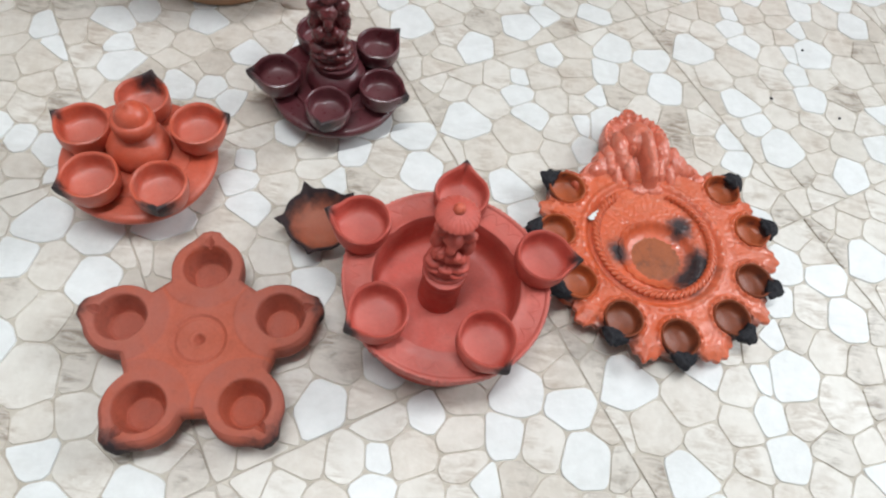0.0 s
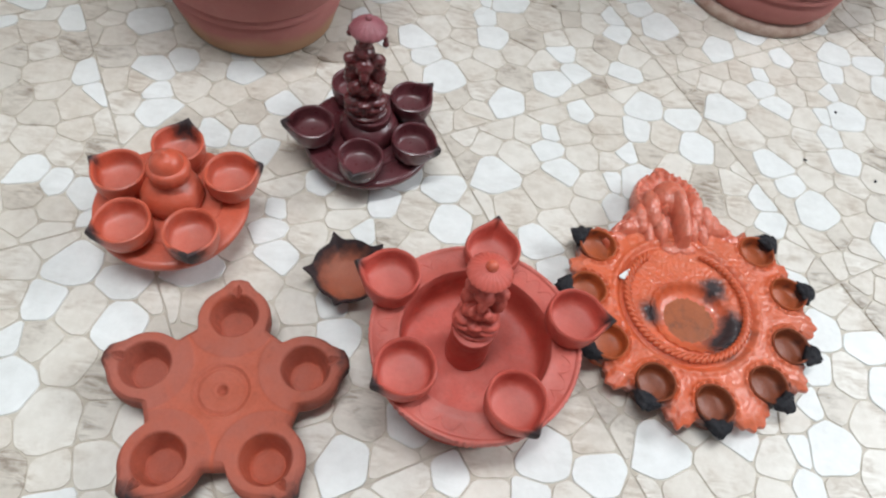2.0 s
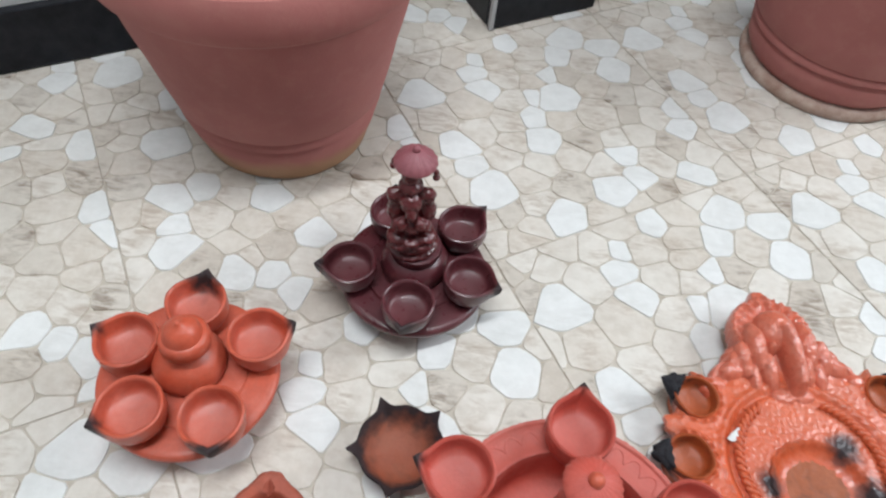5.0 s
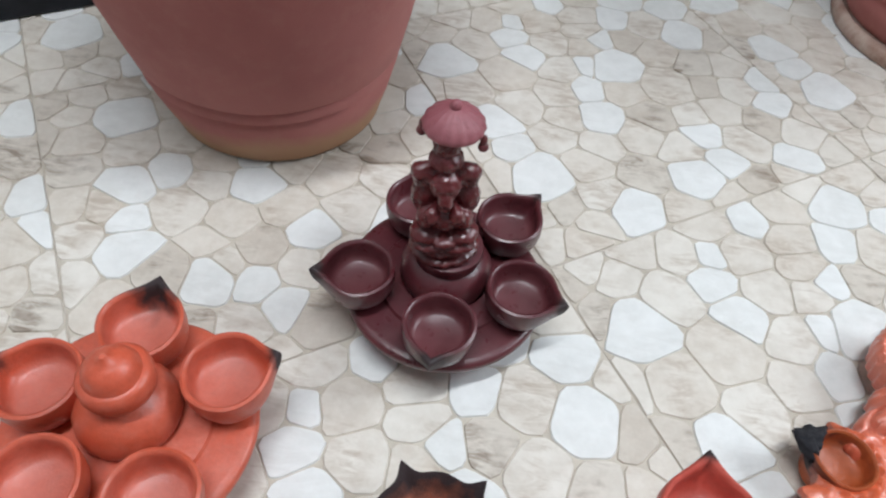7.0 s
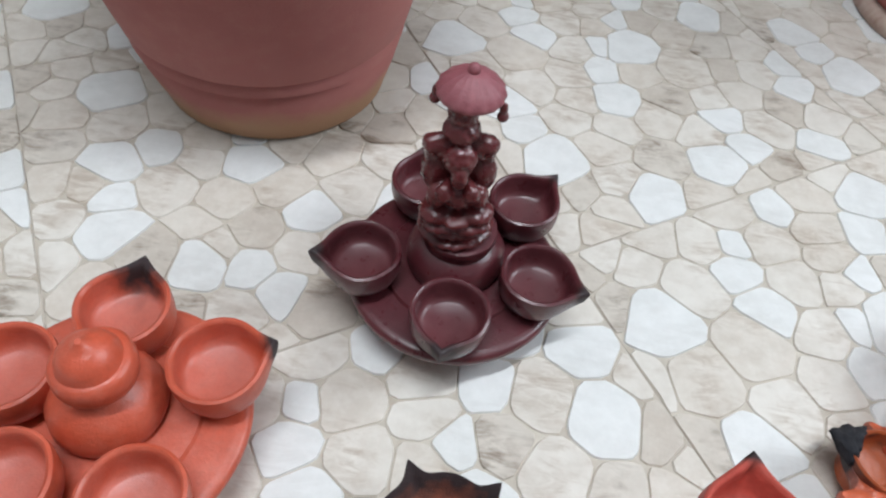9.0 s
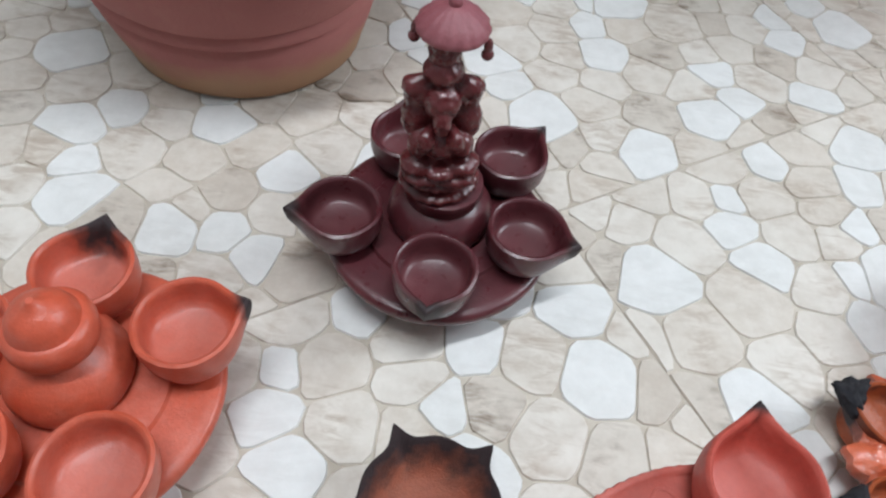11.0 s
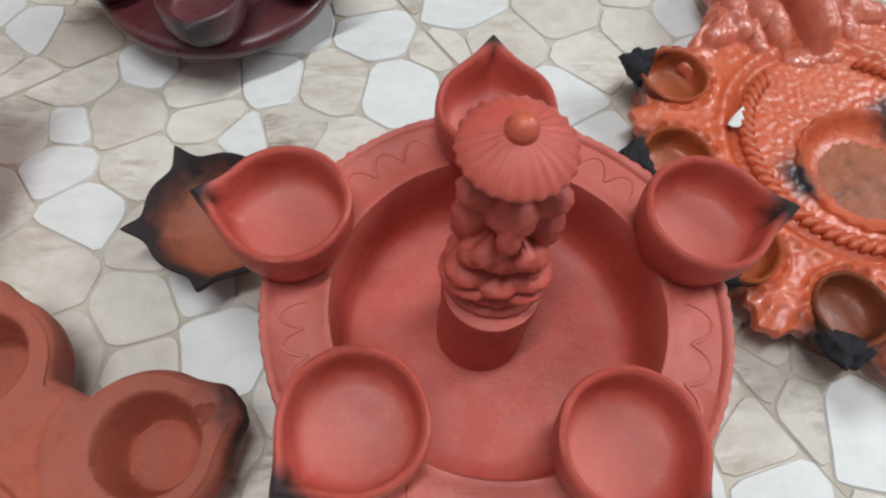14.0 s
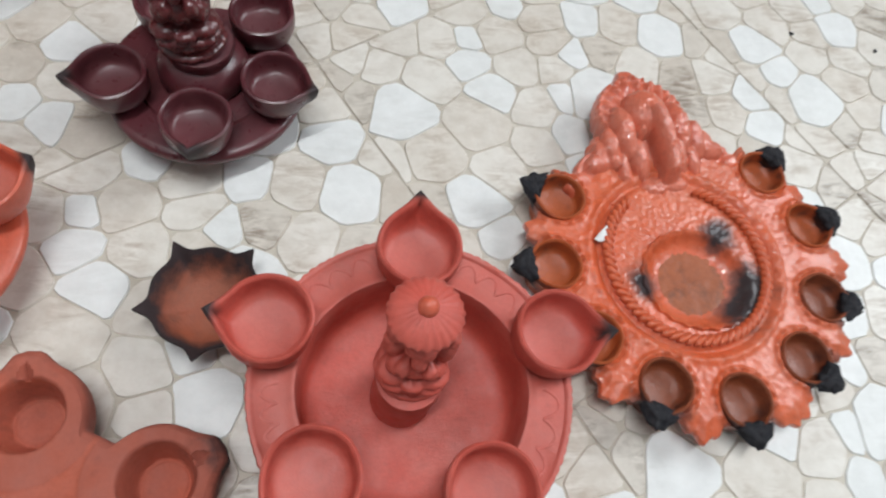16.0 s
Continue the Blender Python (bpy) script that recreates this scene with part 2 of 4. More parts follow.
def oil_cup(radius, height, tip=1.36, lip=0.0028, lift=0.1, seed=0, floor_at=0.3, foot=0.62, nib=0.2, n=84):
    """A pinched oil lamp cup, its spout along +x, standing on z = 0."""
    bm = bmesh.new()
    steps = [(foot * 0.8, 0.0, 0), (foot, 0.01, 0), (foot + 0.12, 0.06, 0), (0.87, 0.27, 0.15), (0.96, 0.48, 0.45), (0.995, 0.68, 0.8), (1.0, 0.86, 0.95), (0.995, 0.95, 1.0), (0.985, 0.995, 1.0)]
    t = lip / radius
    steps += [(1 - 0.5 * t, 1.02, 1.0), (1 - 0.85 * t, 0.995, 1.0), (1 - t, 0.94, 1.0), (0.985 - t, floor_at + 0.62 * (1 - floor_at), 0.95), (0.955 - t, floor_at + 0.3 * (1 - floor_at), 0.7), (0.885 - t, floor_at + 0.1 * (1 - floor_at), 0.3), (0.62, floor_at + 0.02, 0.0), (0.15, floor_at, 0.0)]
    loops = []
    for r, z, pull in steps:
        loop = []
        for k in range(n):
            a = 2 * math.pi * k / n
            g = 1 + (teardrop(a, tip, nib) - 1) * pull
            inner = r < 1 - 0.9 * t and z > floor_at
            if inner and g > 1.1:
                g -= 0.05
            rr = radius * r * g + 0.0006 * noise.noise((math.cos(a) * 1.5 + seed, math.sin(a) * 1.5, z * 2))
            up = height * (z + lift * max(0, g - 1) / (tip - 1) * pull)
            loop.append((rr * math.cos(a), rr * math.sin(a), up))
        loops.append(loop)
    rings(bm, loops, caps=(True, True))
    return bm


def dust_and_light(ob, radius, floor_at, height):
    """Pale dust settled in the hollow of a cup."""
    paint(ob, "dust_and_light", lambda co: min(0.62, 2.2 * (0.98 - math.hypot(co.x, co.y) / radius)) if co.z > floor_at * height - 0.002 else 0)


def spout_soot(radius, tip, height, reach=0.55, side=0.0):
    def rule(co):
        x = co.x / radius
        s = (x - (tip - reach)) / reach
        edge = math.hypot(co.x, co.y) / radius
        return s * 1.25 - 0.22 * abs(co.y / radius - side * max(0, x)) + 0.25 * min(0, edge - 0.9) if co.z > 0.25 * height else s * 0.8
    return rule


# ---- room ----
U = Vector((math.cos(radians(GRID)), math.sin(radians(GRID)), 0))
V = Vector((-U.y, U.x, 0))
TILE = 0.300
CORNER = Vector((0.060, 0.445, 0)) + TILE * (-0.082 * U - 0.872 * V)


def slab(name, x0, x1, y0, y1, z0, z1, material, label, category, bevel=0.0):
    """A piece of the setting, square to the tile grid."""
    bm = bmesh.new()
    box(bm, x0, x1, y0, y1, z0, z1, bevel)
    ob = part(name, bm, material, smooth=False)
    ob.matrix_world = AXES
    return tagged(ob, label, category, kind="structure")


floor = slab("floor", -1.32, 2.02, -1.2, 1.8, -0.12, -0.0016, M_SEAM, "grouted bed under pebble-patterned floor tiles", "floor")
WALL_V, PIER_V, PIER_U0, PIER_U1, SKIRT = 0.795, 0.695, 0.421, 0.573, 0.069
slab("wall_north", -1.32, 2.02, 1.68, 1.8, -0.006, 2.5, M_WALL, "plain grey painted wall closing the room", "wall")
slab("wall_alcove", -1.2, 0.12, WALL_V + 0.012, 0.95, -0.006, 2.5, M_PALE, "white painted wall above a black granite skirting", "wall")
slab("pier", PIER_U0 + 0.01, PIER_U1 - 0.01, PIER_V + 0.01, 0.86, -0.006, 2.5, M_PALE, "white painted pier clad in black granite at its foot", "wall pier")
slab("baseboard_alcove", -1.2, 0.119, WALL_V, WALL_V + 0.0118, 0.001, SKIRT, M_BLACK, "polished black granite skirting along the wall", "skirting", 0.0015)
slab("baseboard_pier", PIER_U0, PIER_U1, PIER_V, PIER_V + 0.0098, 0.001, 0.15, M_BLACK, "polished black granite cladding at the pier's foot", "skirting", 0.001)
slab("baseboard_pier_side", PIER_U0, PIER_U0 + 0.0098, PIER_V + 0.011, 0.86, 0.001, 0.15, M_BLACK, "polished black granite cladding on the pier's side", "skirting", 0.001)
slab("trim", PIER_U0 - 0.0012, PIER_U0 + 0.004, PIER_V - 0.0012, PIER_V + 0.004, 0.001, 0.15, M_GREY, "pale grout line along the pier's corner", "trim")
slab("wall_south", -1.32, 2.02, -1.2, -1.08, -0.006, 2.5, M_WALL, "plain grey painted wall closing the room", "wall")
slab("wall_west", -1.32, -1.2, -1.08, 1.68, -0.006, 2.5, M_WALL, "plain grey painted wall closing the room", "wall")
WY0, WY1, WZ0, WZ1 = -0.68, 0.28, 1.02, 1.98
for name, y0, y1, z0, z1 in (("wall_east_south", -1.08, WY0, -0.006, 2.5), ("wall_east_north", WY1, 1.68, -0.006, 2.5), ("wall_east_sill", WY0, WY1, -0.006, WZ0), ("wall_east_head", WY0, WY1, WZ1, 2.5)):
    slab(name, 1.9, 2.02, y0, y1, z0, z1, M_WALL, "plain grey painted wall round a window", "wall")
window = thing("window_1", AXES, "plain white-framed window letting in daylight", "window", kind="structure")
for y0, y1, z0, z1 in ((WY0, WY1, WZ0, WZ0 + 0.05), (WY0, WY1, WZ1 - 0.05, WZ1), (WY0, WY0 + 0.05, WZ0 + 0.051, WZ1 - 0.051), (WY1 - 0.05, WY1, WZ0 + 0.051, WZ1 - 0.051)):
    bm = bmesh.new()
    box(bm, 1.93, 1.98, y0 + 0.001, y1 - 0.001, z0 + 0.001, z1 - 0.001, 0.004)
    part("window_frame", bm, M_METAL, window, smooth=False)
slab("ceiling", -1.32, 2.02, -1.2, 1.8, 2.5, 2.6, M_WALL, "plain grey painted ceiling", "ceiling")

tube = thing("tube_light", TUBE, "lit white fluorescent tube light on the ceiling", "ceiling light")
bm = bmesh.new()
box(bm, -0.62, 0.62, -0.03, 0.03, 0.03, 0.08, 0.004)
part("housing", bm, M_METAL, tube, smooth=False)
bm = bmesh.new()
bmesh.ops.create_cone(bm, cap_ends=True, segments=20, radius1=0.013, radius2=0.013, depth=1.2, matrix=Matrix.Translation((0, 0, 0.012)) @ pose(0, 0, 0, 0, 90, 0))
part("tube", bm, M_TUBE, tube, "glowing white tube")


# ---- flower pots ----
def flower_pot(m, base, top, height, band, label, lime, rim_label):
    pot = thing("flower_pot", m, label, "flower pot", "flower pots on the floor")
    k = lambda z: base + (top - base) * (z / height) ** 0.92  # noqa: E731
    g = band
    prof = [(base * 0.9, 0.0), (base - 0.003, 0.0), (base, 0.003), (base + 0.0005, 0.006)]
    if lime:
        foot = lathe([(base - 0.006, 0.0), (base + 0.004, 0.0), (base + 0.0065, 0.004), (base + 0.0065, 0.011), (base + 0.003, 0.0155), (base - 0.006, 0.016)], 96, 0.0012, 4)
        part("foot_ring", foot, M_LIME, pot, "foot ring crusted with pale limescale")
        prof = [(base * 0.9, 0.012), (base - 0.004, 0.012), (base - 0.002, 0.016)]
    prof += [(k(g * 0.5), g * 0.5), (k(g - 0.008), g - 0.008), (k(g - 0.005) - 0.0022, g - 0.005), (k(g - 0.003) - 0.0034, g - 0.002), (k(g) + 0.0004, g + 0.001),
             (k(g) + 0.0005, g + 0.006), (k(g + 0.008) - 0.0028, g + 0.009), (k(g + 0.012), g + 0.013)]
    prof += [(k(z), z) for z in (0.09, 0.12, 0.15, height)]
    prof += [(k(height) - 0.008, height), (base - 0.01, 0.03), (0.01, 0.025)]
    body = part("body", lathe(prof, 96, 0.001, 2), M_POT, pot)
    paint(body, "lime", lambda co: (0.0 if lime else 1.15 - co.z / 0.042) if math.hypot(co.x, co.y) > base - 0.008 else 0)
    r = top
    rim = [(r - 0.004, height - 0.001), (r + 0.004, height - 0.001), (r + 0.0075, height + 0.003), (r + 0.009, height + 0.012), (r + 0.01, height + 0.03), (r + 0.006, height + 0.037), (r - 0.004, height + 0.037), (r - 0.008, height + 0.03), (r - 0.009, height)]
    bm = lathe(rim, 96, 0.0008, 5)
    bmesh.ops.delete(bm, geom=[f for f in bm.faces if len(f.verts) > 6], context="FACES_ONLY")
    ob = part("rim", bm, M_POT, pot, rim_label)
    paint(ob, "lime", lambda co: 0)
    soil = lathe([(0.02, height - 0.02), (top - 0.009, height - 0.02), (top - 0.009, height - 0.012), (0.02, height - 0.008)], 48)
    part("soil", soil, M_VEIN, pot, "dry brown potting soil")
    return pot


flower_pot(pose(-0.2085, 0.6065, 0), 0.0830, 0.1295, 0.19, 0.05, "large tapering terracotta flower pot with an ochre-stained foot", False, "rolled terracotta rim")
flower_pot(pose(0.402, 0.833, 0), 0.098, 0.132, 0.22, 0.052, "large red terracotta flower pot with a limescaled foot ring", True, "rolled terracotta rim")


# ---- lamps: shared pieces ----
def strand(bm, pts, radius, n=6):
    """A thin round strand along points lying nearly flat."""
    loops = []
    for i, p in enumerate(pts):
        d = (Vector(pts[min(i + 1, len(pts) - 1)]) - Vector(pts[max(i - 1, 0)])).normalized()
        side = d.cross(Vector((0, 0, 1))).normalized()
        loops.append([Vector(p) + radius * (side * math.cos(2 * math.pi * k / n) + Vector((0, 0, 1)) * math.sin(2 * math.pi * k / n)) for k in range(n)])
    rings(bm, loops, caps=(True, True))


def plain_figure(lumps, z0, z1, core, seed, scale=1.0):
    """A moulded clay finial: one plain skin drawn over rounded lumps (x, y, z, and three half sizes) round an upright axis."""
    bm = bmesh.new()
    n, rows = 120, 150
    loops = []
    for i in range(rows + 1):
        z = z0 + (z1 - z0) * i / rows
        hits = [q for q in lumps if abs(z - q[2]) < q[5]]
        loop = []
        for k in range(n):
            a = 2 * math.pi * k / n
            ca, sa = math.cos(a), math.sin(a)
            rr = core
            for x, y, h, p, q, r in hits:
                free = 1 - ((z - h) / r) ** 2
                aa = (ca / p) ** 2 + (sa / q) ** 2
                bb = ca * x / (p * p) + sa * y / (q * q)
                cc = (x / p) ** 2 + (y / q) ** 2 - free
                disc = bb * bb - aa * cc
                if disc > 0:
                    rr = max(rr, (bb + math.sqrt(disc)) / aa)
            rr += 0.0009 * noise.noise((rr * ca * 330 + seed, rr * sa * 330, z * 330)) + 0.0005 * noise.noise((rr * ca * 800, rr * sa * 800, z * 800 + seed))
            loop.append((rr * ca * scale, rr * sa * scale, z0 + (z - z0) * scale))
        loops.append(loop)
    loops = [loops[0]] + [[(x * 0.6 + (up[q][0] + dn[q][0]) * 0.2, y * 0.6 + (up[q][1] + dn[q][1]) * 0.2, z) for q, (x, y, z) in enumerate(lp)] for dn, lp, up in zip(loops, loops[1:], loops[2:])] + [loops[-1]]
    rings(bm, loops, caps=(True, True))
    return bm


def mirrored(rows):
    return [(s * x, y, z, p, q, r) for x, y, z, p, q, r in rows for s in ((1, -1) if x else (1,))]


# Rounded lumps, from the ringed seat to the neck under the parasol, in metres over the seat.
LUMPS = mirrored([
    (0, 0, 0.004, 0.0196, 0.0190, 0.0046), (0, 0, 0.0115, 0.0186, 0.0180, 0.0050), (0.0065, -0.0125, 0.0160, 0.0100, 0.0058, 0.0032),
    (0.0095, -0.0080, 0.0220, 0.0090, 0.0088, 0.0048), (0, -0.0155, 0.0212, 0.0064, 0.0036, 0.0028), (0, 0.003, 0.026, 0.0145, 0.0120, 0.0120),
    (0, -0.0060, 0.0345, 0.0100, 0.0095, 0.0085), (0.0098, -0.0085, 0.0335, 0.0050, 0.0056, 0.0070), (0.0066, -0.0128, 0.0395, 0.0040, 0.0042, 0.0056),
    (0.0120, -0.0010, 0.0430, 0.0058, 0.0068, 0.0105), (0, 0.003, 0.047, 0.0140, 0.0085, 0.0170), (0.0128, -0.0028, 0.0615, 0.0048, 0.0048, 0.0052),
    (0.0120, 0.0010, 0.0540, 0.0048, 0.0058, 0.0070), (0, -0.0060, 0.0560, 0.0080, 0.0080, 0.0082), (0.0008, -0.0125, 0.0495, 0.0032, 0.0038, 0.0064),
    (0.0082, -0.0030, 0.0580, 0.0042, 0.0036, 0.0066), (0, -0.001, 0.0690, 0.0086, 0.0082, 0.0062), (0, 0, 0.0765, 0.0068, 0.0068, 0.0056),
])


def canopy(radius, z0, height, flutes=22):
    """A fluted parasol with a scalloped hem."""
    bm = bmesh.new()
    n = flutes * 4
    loops = []
    prof = [(0.98, -0.02), (1.0, 0.06), (0.97, 0.2), (0.82, 0.46), (0.6, 0.68), (0.38, 0.84), (0.2, 0.93), (0.08, 0.96)]
    for j, (r, z) in enumerate([(0.3, 0.3), (0.86, 0.02)] + prof):
        loop = []
        for k in range(n):
            a = 2 * math.pi * k / n
            w = 0.5 + 0.5 * math.cos(a * flutes)
            g = 1 + 0.045 * w * r ** 3 * (1 if j > 1 else 0)
            loop.append((radius * r * g * math.cos(a), radius * r * g * math.sin(a), z0 + height * z + 0.0003 * w * (r > 0.25) * (j > 1) * (1.8 if 0.95 < r else 1)))
        loops.append(loop)
    rings(bm, loops, caps=(True, True))
    return bm


def knob(radius, z):
    bm = bmesh.new()
    blob(bm, (0, 0, z), (radius, radius, radius * 1.05), u=20, v=14)
    return bm


# ---- round dish lamp with five cups round a bowl ----
def dish_lamp():
    c = Vector((0.0725, 0.2095, 0))
    lamp_ = thing("dish_lamp", pose(c.x, c.y, 0), "matt red clay dish lamp with five oil cups round a bowl", "oil lamp")
    prof = [(0.02, 0.004), (0.046, 0.004), (0.050, 0.0), (0.062, 0.0), (0.066, 0.006), (0.063, 0.016), (0.0655, 0.03), (0.0705, 0.046), (0.0728, 0.0562), (0.0735, 0.0572), (0.0795, 0.0580), (0.0808, 0.0592), (0.0812, 0.0655), (0.0806, 0.0672), (0.0793, 0.0676), (0.0782, 0.0668), (0.0774, 0.0658),
            (0.068, 0.0656), (0.0615, 0.0658), (0.0602, 0.0668), (0.0585, 0.0666), (0.0576, 0.0635), (0.0572, 0.052), (0.0566, 0.040), (0.0552, 0.0345), (0.0525, 0.0315), (0.045, 0.0308), (0.03, 0.0303), (0.016, 0.030)]
    bm = lathe(prof, 360, 0.0009, 3)
    for v in bm.verts:
        r = math.hypot(v.co.x, v.co.y)
        if r > 0.079 and v.co.z > 0.0585:
            k = 1 + 0.011 * abs(math.sin(48 * math.atan2(v.co.y, v.co.x))) * (0.4 + noise.noise(v.co * 40) ** 2 * 4)
            v.co.x, v.co.y = v.co.x * k, v.co.y * k
    body = part("bowl", bm, M_PLATE, lamp_)
    paint(body, "soot", lambda co: 0)
    # Rim top and near floor painted paler: dust, plus light put into the colour.
    paint(body, "dust_and_light", lambda co: 0.55 if co.z > 0.062 else 0.3 if co.z < 0.034 and math.hypot(co.x, co.y) < 0.05 and co.y < -0.01 else 0)
    # Moulded scrolls along the flat rim between the cups.
    spots = [((0.0015, 0.239), 174), ((0.0755, 0.2775), 88), ((0.1435, 0.2315), -3), ((0.0235, 0.1675), 222), ((0.1030, 0.1575), 303)]
    angles = sorted(math.degrees(math.atan2(y - c.y, x - c.x)) % 360 for (x, y), _ in spots)
    for a0, a1 in zip(angles, angles[1:] + [angles[0] + 360]):
        mid, half = (a0 + a1) / 2, (a1 - a0) / 2 - 19
        bm = bmesh.new()
        pts = []
        for j in range(90):
            f = j / 89
            aa = radians(mid + (f - 0.5) * 2 * half)
            r = 0.0660 + 0.0085 * abs(math.sin(3 * math.pi * f)) ** 0.7
            pts.append((r * math.cos(aa), r * math.sin(aa), 0.0652))
        strand(bm, pts, 0.0010)
        ob = part("scroll_moulding", bm, M_PLATE, lamp_, "raised scroll pattern along the rim")
        paint(ob, "soot", lambda co: 0)
        # Same paler tone as the rim, dust and painted light together.
        paint(ob, "dust_and_light", lambda co: 0.5)
    for i, ((x, y), turn) in enumerate(spots):
        cup = part("oil_cup", oil_cup(0.0222, 0.028, 1.34, 0.0030, 0.12, i * 7, 0.4, 0.66, 0.5), M_PLATE, lamp_)
        cup.matrix_local = pose(x - c.x, y - c.y, 0.0615, 0, 0, turn)
        paint(cup, "soot", spout_soot(0.0222, 1.32, 0.028, (0.4, 0.3, 0.55, 0.5, 0.5)[i]))
        dust_and_light(cup, 0.0222, 0.4, 0.028)
    ped = part("pedestal", lathe([(0.012, 0.0295), (0.0165, 0.0295), (0.0168, 0.037), (0.016, 0.064), (0.0166, 0.0685), (0.0172, 0.071), (0.0164, 0.075), (0.012, 0.076)], 40, 0.0004, 8), M_PLATE, lamp_)
    ped.matrix_local = pose(-0.0035, 0.0035, 0)
    paint(ped, "soot", lambda co: 0)
    bm = plain_figure([(x, y, z + 0.0725, p, q, r) for x, y, z, p, q, r in LUMPS], 0.0725, 0.156, 0.0058, 11, 0.85)
    fig = part("finial", bm, M_PLATE, lamp_, "plain lumpy moulded clay finial")
    fig.matrix_local = pose(-0.0035, 0.0045, 0.0005, -3, 0, -8) @ Matrix.Diagonal((1.09, 1.09, 1, 1))
    paint(fig, "soot", lambda co: 0)
    par = part("parasol", canopy(0.0158, 0.1425, 0.0085, 24), M_PLATE, lamp_, "fluted parasol over the finial")
    par.matrix_local = pose(-0.0045, 0.0125, -0.002)
    paint(par, "soot", lambda co: 0)
    k = part("parasol_knob", knob(0.0044, 0.1512), M_RED, par)
    paint(k, "soot", lambda co: 0)


dish_lamp()


# ---- cluster lamps: five cups on a round base ----
def cluster_lamp(m, radius, rise, cups, cup_r, cup_h, cup_z, material, label, soots, tip, deep, nib):
    lamp_ = thing("cluster_lamp", m, label, "oil lamp", "cluster lamps with five cups")
    r = radius
    h = rise
    prof = [(0.02, 0.003), (r * 0.46, 0.003), (r * 0.5, 0.0), (r * 0.6, 0.0), (r * 0.63, 0.004), (r * 0.66, h * 0.4), (r * 0.9, h * 0.68), (r * 0.985, h - 0.0075), (r, h - 0.0045), (r * 0.99, h - 0.0018), (r * 0.96, h - 0.0004), (r * 0.9, h), (r * 0.66, h), (r * 0.64, h + 0.0018), (r * 0.54, h + 0.0022), (0.012, h + 0.0022)]
    base = part("base", lathe(prof, 100, 0.001, r * 900), material, lamp_)
    paint(base, "soot", lambda co: 0)
    for i, (x, y, turn) in enumerate(cups):
        cup = part("oil_cup", oil_cup(cup_r, cup_h, tip, 0.0034, 0.1, i * 5 + r * 100, deep, 0.55, nib), material, lamp_)
        cup.matrix_local = pose(x, y, cup_z, 0, 0, turn)
        paint(cup, "soot", spout_soot(cup_r, tip, cup_h, *soots[i]))
        dust_and_light(cup, cup_r, deep, cup_h)
    return lamp_


def around(c, spots):
    return [(x - c[0], y - c[1], turn) for x, y, turn in spots]


RC = (-0.1965, 0.3000)
red = cluster_lamp(pose(*RC, 0), 0.0640, 0.036, around(RC, [(-0.2015, 0.3445, 88), (-0.1500, 0.3245, 28), (-0.2375, 0.3065, 168), (-0.2165, 0.2595, 222), (-0.1630, 0.2610, 285)]), 0.0222, 0.027, 0.0355, M_RED,
                   "orange-red clay lamp with five sooted cups round a lidded pot", [(1.05, 0.3), (0.42,), (0.46,), (0.56,), (0.75, -0.3)], 1.26, 0.42, 0.5)
urn = part("urn", lathe([(0.014, 0.029), (0.0205, 0.029), (0.0240, 0.0325), (0.0256, 0.0365), (0.0258, 0.0405), (0.0246, 0.0460), (0.0208, 0.0520), (0.0160, 0.0556), (0.0130, 0.0580), (0.0124, 0.0600), (0.0120, 0.066)], 56, 0.0005, 1), M_RED, red, "round-bellied clay pot")
urn.matrix_local = pose(0.001, 0.0050, 0.0055)
lid = part("lid", lathe([(0.0105, 0.0595), (0.0145, 0.0605), (0.0168, 0.0640), (0.0176, 0.0685), (0.0170, 0.0735), (0.0154, 0.0758), (0.0136, 0.0762), (0.0131, 0.0772), (0.0124, 0.0800), (0.0100, 0.0838), (0.0060, 0.0862), (0.0028, 0.0876), (0.0014, 0.0902)], 48, 0.0004, 6), M_RED, urn, "domed lid with a pointed tip")
lid.matrix_local = pose(0.0025, 0.0015, 0.0005)
for ob in (urn, lid):
    paint(ob, "soot", lambda co: 0)

PC = (-0.0500, 0.4240)
purple = cluster_lamp(pose(*PC, 0), 0.0625, 0.0265, around(PC, [(-0.1000, 0.4065, 196), (-0.0150, 0.4610, 50), (-0.0045, 0.4085, -20), (-0.0490, 0.3770, 266), (-0.0735, 0.4655, 97)]), 0.0210, 0.0245, 0.0265, M_PURPLE,
                      "glossy maroon clay lamp with five cups and a parasol", [(0.55,), (0.4,), (0.5,), (0.8, 0.2), (0.6,)], 1.38, 0.4, 0.45)
bulb = part("bulb", lathe([(0.016, 0.0265), (0.0255, 0.0265), (0.0272, 0.0285), (0.0284, 0.033), (0.0276, 0.0395), (0.0240, 0.0455), (0.0196, 0.0482), (0.0198, 0.0515), (0.0210, 0.0535), (0.0204, 0.0570), (0.012, 0.059)], 56, 0.0005, 2), M_PURPLE, purple, "round-bellied maroon stem")
bulb.matrix_local = pose(-0.0005, 0.0038, 0)
bm = plain_figure([(x, y, z + 0.0560, p, q, r) for x, y, z, p, q, r in LUMPS], 0.0560, 0.144, 0.0058, 23, 1.05)
fig = part("finial", bm, M_FIGURE, purple, "plain lumpy moulded finial in dark red glaze")
fig.matrix_local = pose(-0.0005, 0.0040, 0, 0, -3.0, 6)
par = part("parasol", canopy(0.0158, 0.1440, 0.0125, 16), M_PINK, purple, "dusty pink fluted parasol")
par.matrix_local = pose(-0.0055, 0.0095, 0.0, 0, 0, 0)
bead = part("parasol_knob", knob(0.0030, 0.1568), M_PINK, par)
